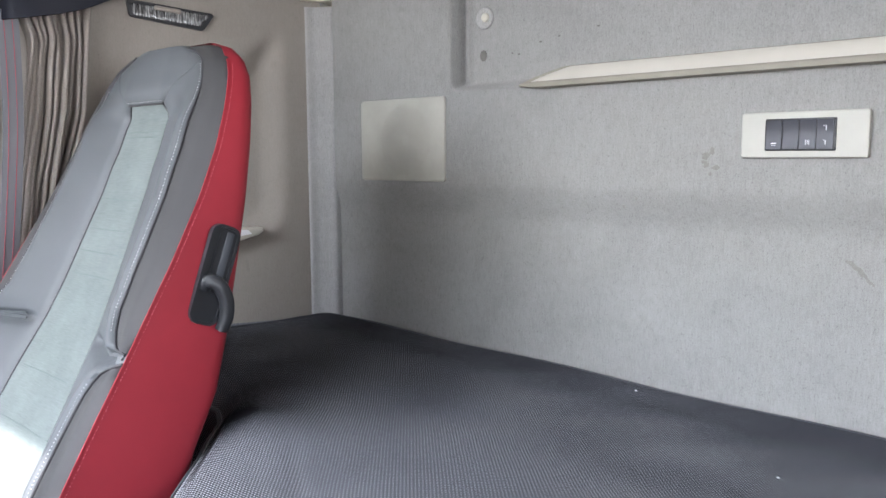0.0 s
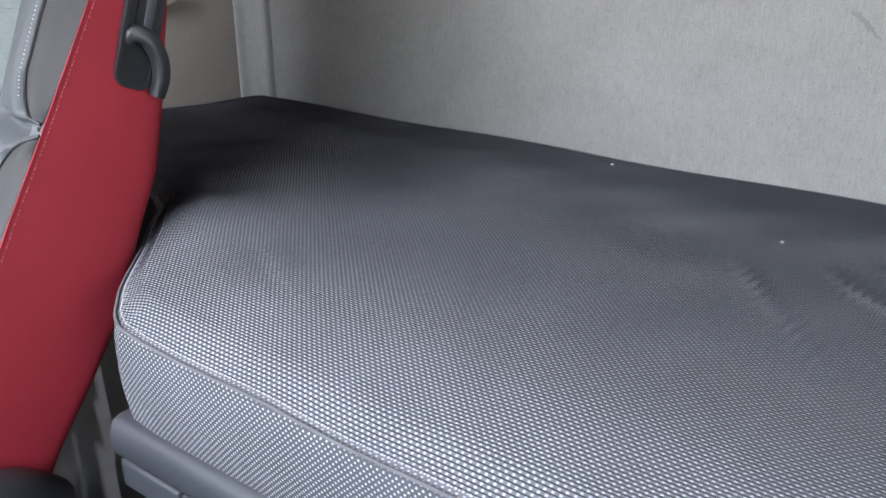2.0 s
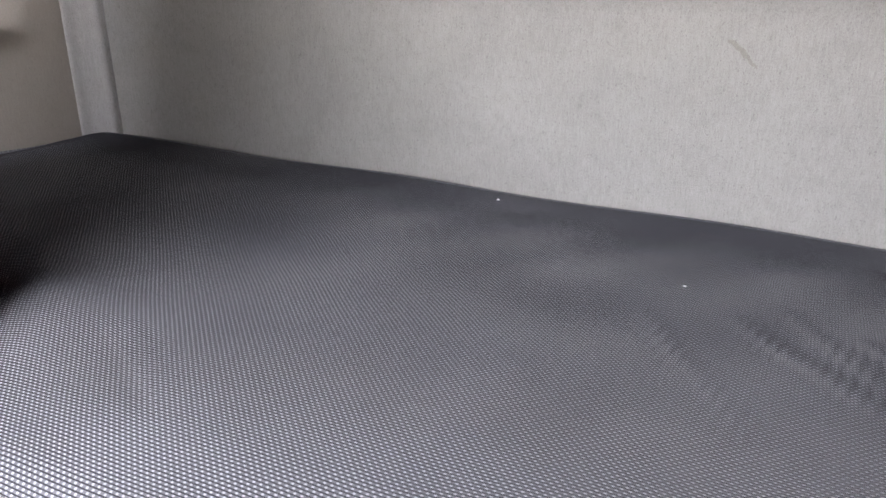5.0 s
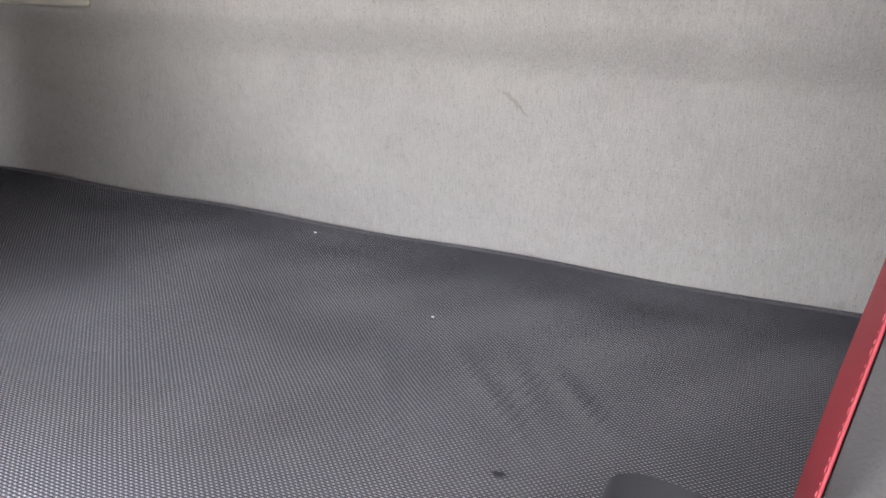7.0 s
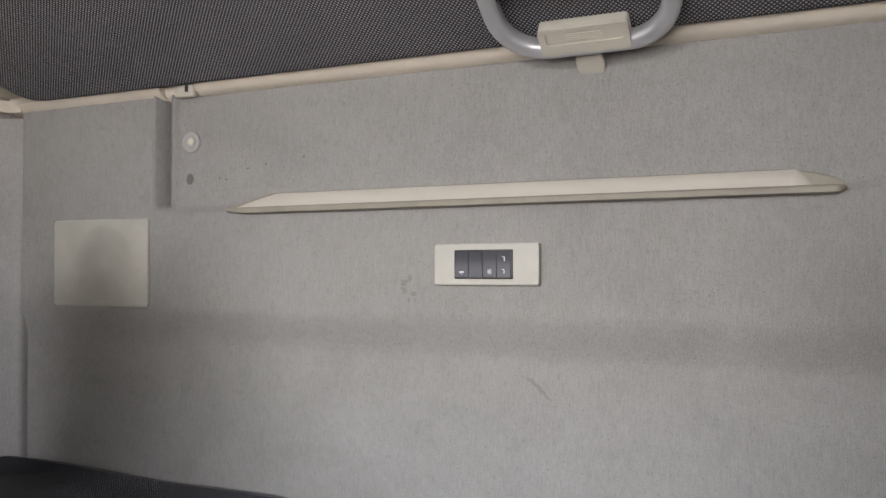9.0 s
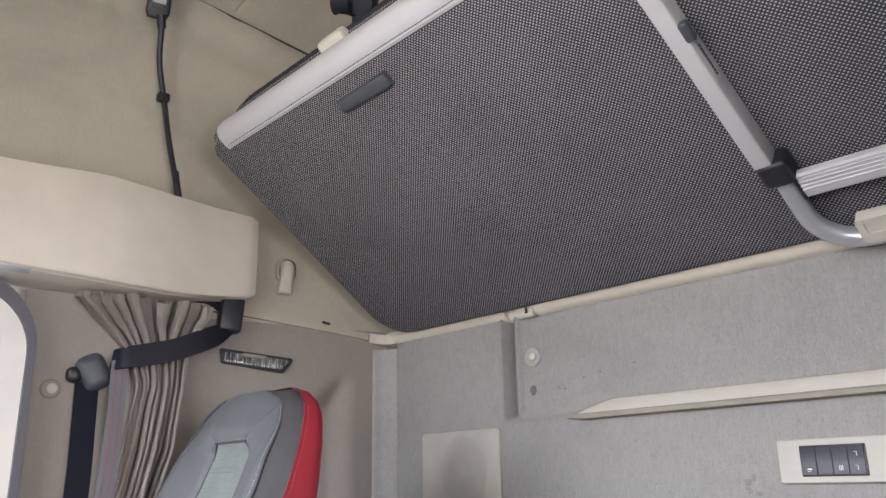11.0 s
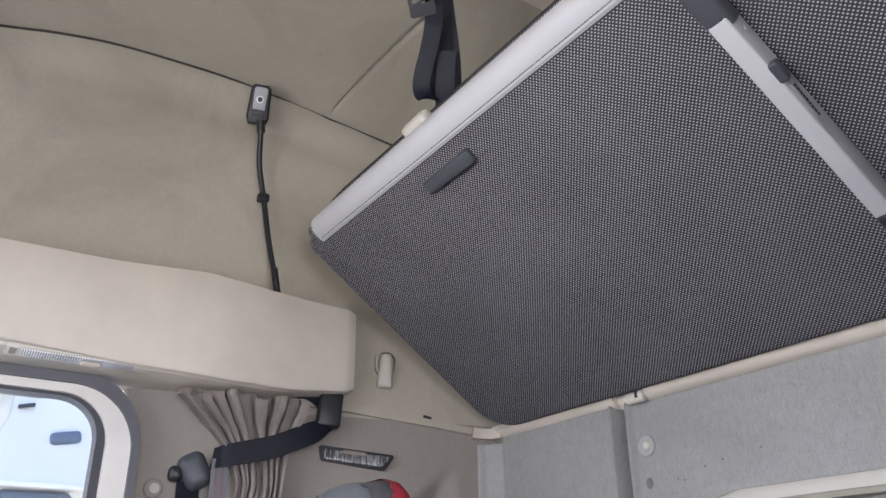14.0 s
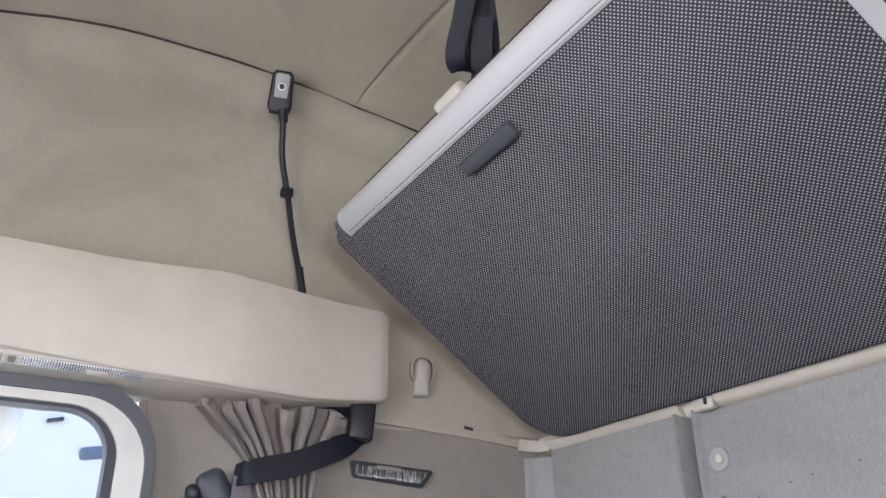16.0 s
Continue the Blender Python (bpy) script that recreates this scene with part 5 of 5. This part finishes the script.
def make_seat(label, arm):
    seat = thing("truck_seat", label, "seat", "seats of the cab")
    low, high = lin(0.50, 0.851, 70), lin(0.8605, 1.226, 90)
    whole = lin(0.50, 0.82, 40) + lin(0.824, 0.89, 34) + lin(0.895, 1.206, 60)
    seat_zone(lambda z: -insert_edge(z), insert_edge, 15, lin(0.50, 1.150, 110), "backrest_insert", M_INSERT, seat, "sage grey ribbed cloth insert")
    for s in (-1, 1):
        seat_zone(lambda z: s * insert_edge(z), lambda z: s * bolster_edge(z), 17, whole, "inner_bolster", M_LGREY, seat, "light grey leather bolster")
        for zs in (low, high):
            seat_zone(lambda z: s * bolster_edge(z), lambda z: s * 0.995, 9, zs, "outer_bolster", M_MGREY, seat, "mid grey leather bolster")
    seat_zone(lambda z: -min(insert_edge(z), bolster_edge(z)), lambda z: min(insert_edge(z), bolster_edge(z)), 25, lin(1.150, 1.2285, 24), "headrest", M_LGREY, seat, "light grey leather headrest")
    # red shell: sides and back
    bm = bmesh.new()
    rows = []
    for z in lin(0.46, 1.2315, 80):
        f, r, w = seat_at(z)
        rc = min(0.022, (r - f) * 0.45)
        half = [(w, f), (w + 0.002, f + (r - f) * 0.3), (w + 0.003, r - rc - (r - f) * 0.08)]
        half += [(w + 0.003 - rc * (1 - math.cos(k * math.pi / 12)), r - rc + rc * math.sin(k * math.pi / 12)) for k in range(7)] + [(w * 0.45, r + 0.012)]
        rows.append([bm.verts.new((-SEAT_X + x, y, z)) for x, y in half + [(0, r + 0.015)] + [(-x, y) for x, y in half[::-1]]])
    for a, b in zip(rows, rows[1:]):
        for j in range(len(a) - 1):
            bm.faces.new((a[j], a[j + 1], b[j + 1], b[j]))
    bm.faces.new(rows[-1])
    bm.faces.new(rows[0][::-1])
    part("side_shell", bm, M_RED, seat, "red leather side and back")
    zl = lin(0.52, 1.215, 44)
    for s in (1, -1):
        edge = [Vector(seat_front(s, z)) for z in zl]
        stitch_line([(p.x + s * 0.0010, p.y + 0.006, p.z) for p in edge], "side_stitching", M_REDTHREAD, seat)
        part("edge_piping", sweep([(p.x + s * 0.0005, p.y, p.z) for p in edge], disc(0.0009, 6)), M_RED, seat)
        for zs in (lin(0.52, 0.851, 60), lin(0.8605, 1.222, 70)):
            pip = [Vector(seat_front(s * bolster_edge(z), z)) for z in zs]
            part("bolster_piping", sweep([(p.x + s * 0.0006, p.y - 0.0016, p.z) for p in pip], disc(0.0019, 6)), M_PIPING, seat)
            sew = [Vector(seat_front(s * (bolster_edge(z) - 0.022), z)) for z in zs[4:-4]]
            stitch_line([(p.x + s * 0.0004, p.y - 0.0010, p.z) for p in sew], "bolster_stitching", M_THREAD, seat, r=0.00046)
        ins = [Vector(seat_front(s * insert_edge(z), z)) for z in lin(0.52, 1.150, 60)]
        part("insert_piping", sweep([(p.x, p.y - 0.0006, p.z) for p in ins], disc(0.0017, 6)), M_PIPING, seat)
        fold = [Vector(seat_front(s * insert_edge(z), z)) for z in lin(1.151, 1.204, 14)]
        part("headrest_seam", sweep([(p.x, p.y + 0.0004, p.z) for p in fold], disc(0.0009, 6)), M_LGREY, seat)
        # gathered leather at the split of the bolster
        for k, dz in enumerate((-0.004, 0.001, 0.005)):
            fold = [Vector(seat_front(s * u, SPLIT + dz * (1 - v) + 0.001)) for v, u in zip(lin(0, 1, 9), lin(0.55, 0.99, 9))]
            part("fold", sweep([(p.x, p.y + 0.0010, p.z) for p in fold], disc(0.0022, 8)), M_LGREY, seat)
    top = [Vector(seat_front(u, 1.150)) for u in lin(-0.27, 0.27, 12)]
    part("insert_piping", sweep([(p.x, p.y, p.z) for p in top], disc(0.0016, 6)), M_MGREY, seat)
    stitch_line([(p.x, p.y - 0.002, p.z + 0.004) for p in top], "insert_stitching", M_THREAD, seat)
    # Tuck lines carry the shade of the fold creases in their colour.
    for z in (0.66, 0.74, 0.80, 0.92, 0.95, 0.98, 1.02, 1.105, 1.112):
        e = insert_edge(z) - 0.02
        row = [Vector(seat_front(u, z)) for u in lin(-e, e, 10)]
        part("insert_tuck", sweep([(p.x, p.y + 0.0006, p.z) for p in row], disc(0.0011, 6)), M_TUCK_SHADE, seat)
    if arm == "down":
        lever_set(seat)
    # cushion and base
    bm = rbox(0.50, 0.52, 0.15, 0.05, 5, (-SEAT_X, -1.13, 0.47))
    part("cushion", bm, M_LGREY, seat)
    part("seat_base", rbox(0.44, 0.46, 0.40, 0.03, 3, (-SEAT_X, -1.10, 0.20)), M_BLACK, seat)
    if arm == "down":
        ap = smooth_path([(-0.440, -0.832, 0.500), (-0.437, -0.868, 0.530), (-0.434, -0.92, 0.540), (-0.430, -1.02, 0.530), (-0.430, -1.14, 0.52)], 6)
    else:
        ap = smooth_path([(-0.435, -0.96, 0.48), (-0.430, -0.93, 0.60), (-0.425, -0.885, 0.70), (-0.424, -0.82, 0.772), (-0.421, -0.780, 0.817), (-0.420, -0.752, 0.834)], 6)
    part("armrest", sweep(ap, round_rect(0.064, 0.060, 0.026, 5), (0, 0.3, 1)), M_BLACK, seat, "black padded armrest")
    return seat


left_seat = make_seat("grey leather truck seat with red sides, armrest down", "down")
right_seat = make_seat("grey leather truck seat with red sides, armrest raised", "up")
right_seat.matrix_basis = Matrix.Translation((0.4620, -0.690, 1.04)) @ pose(0, 0, 0, 0, 6.6, -6.5) @ Matrix.Diagonal((0.88, 1, 1, 1)) @ Matrix.Translation((-0.462, 0.670, -0.96)) @ Matrix.Diagonal((-1, 1, 1, 1))

# ---- outside the door window ----
bm = rbox(600, 600, 0.1, 0, 1, (0, 0, -1.45))
structure(part("ground", bm, M_GROUND), "pale concrete truck yard", "ground")
truck = thing("parked_truck", "white parked truck with a dark window beside this one", "truck", at=(-3.3, -1.0, -1.4))
part("cab_side", rbox(2.4, 5.2, 3.9, 0.14, 5, (-0.9, 0, 2.25)), M_TRUCK, truck)
part("side_window", rbox(0.03, 1.3, 0.80, 0.012, 3, (0.295, -1.15, 3.42)), M_DGREY, truck)
part("marker_lamp", rbox(0.04, 0.115, 0.050, 0.018, 4, m=pose(0.298, 0.372, 3.088, 10, 0, 0)), M_FAR, truck, "dark oval marker lamp")
part("body_ledge", rbox(0.10, 3.6, 0.020, 0.006, 2, (0.33, 0.4, 2.895)), M_TRUCK, truck)
part("lower_panel", rbox(0.05, 0.26, 0.16, 0.03, 3, (0.31, 0.30, 2.80)), M_FAR, truck)
part("grab_handle", rbox(0.05, 0.07, 0.24, 0.02, 3, (0.32, 0.10, 2.76)), M_FAR, truck)
part("hinge", rbox(0.03, 0.06, 0.012, 0.004, 3, m=pose(0.31, 0.21, 3.195, 14, 0, 0)), M_DGREY, truck)
mirror = thing("door_mirror", "white door mirror on a bracket outside the window", "mirror", at=(-1.5, -1.13, 1.53))
part("housing", rbox(0.20, 0.31, 0.31, 0.085, 6, m=pose(0, 0, 0, 0, 0, 8)), M_TRUCK, mirror)
part("mirror_glass", prism(round_rect(0.26, 0.27, 0.085, 8), 0.006, pose(0.099, -0.015, 0.025, 0, 0, 8) @ SIDE, 0.002, 2), M_GLASS_REFLECTION, mirror, "mirror glass with a dark reflection in its colour")
part("lower_cowl", rbox(0.15, 0.13, 0.16, 0.045, 5, m=pose(-0.01, 0.03, -0.150, 0, 0, 8)), M_TRUCK, mirror)
part("bracket", rbox(0.05, 0.07, 0.20, 0.012, 3, (0.04, 0.06, -0.14)), M_TRUCK, mirror)
part("arm", rbox(0.04, 0.90, 0.04, 0.012, 3, (0.02, -0.40, -0.22)), M_DGREY, mirror)
part("door_bracket", rbox(0.30, 0.05, 0.05, 0.012, 3, (0.13, -0.84, -0.22)), M_DGREY, mirror)
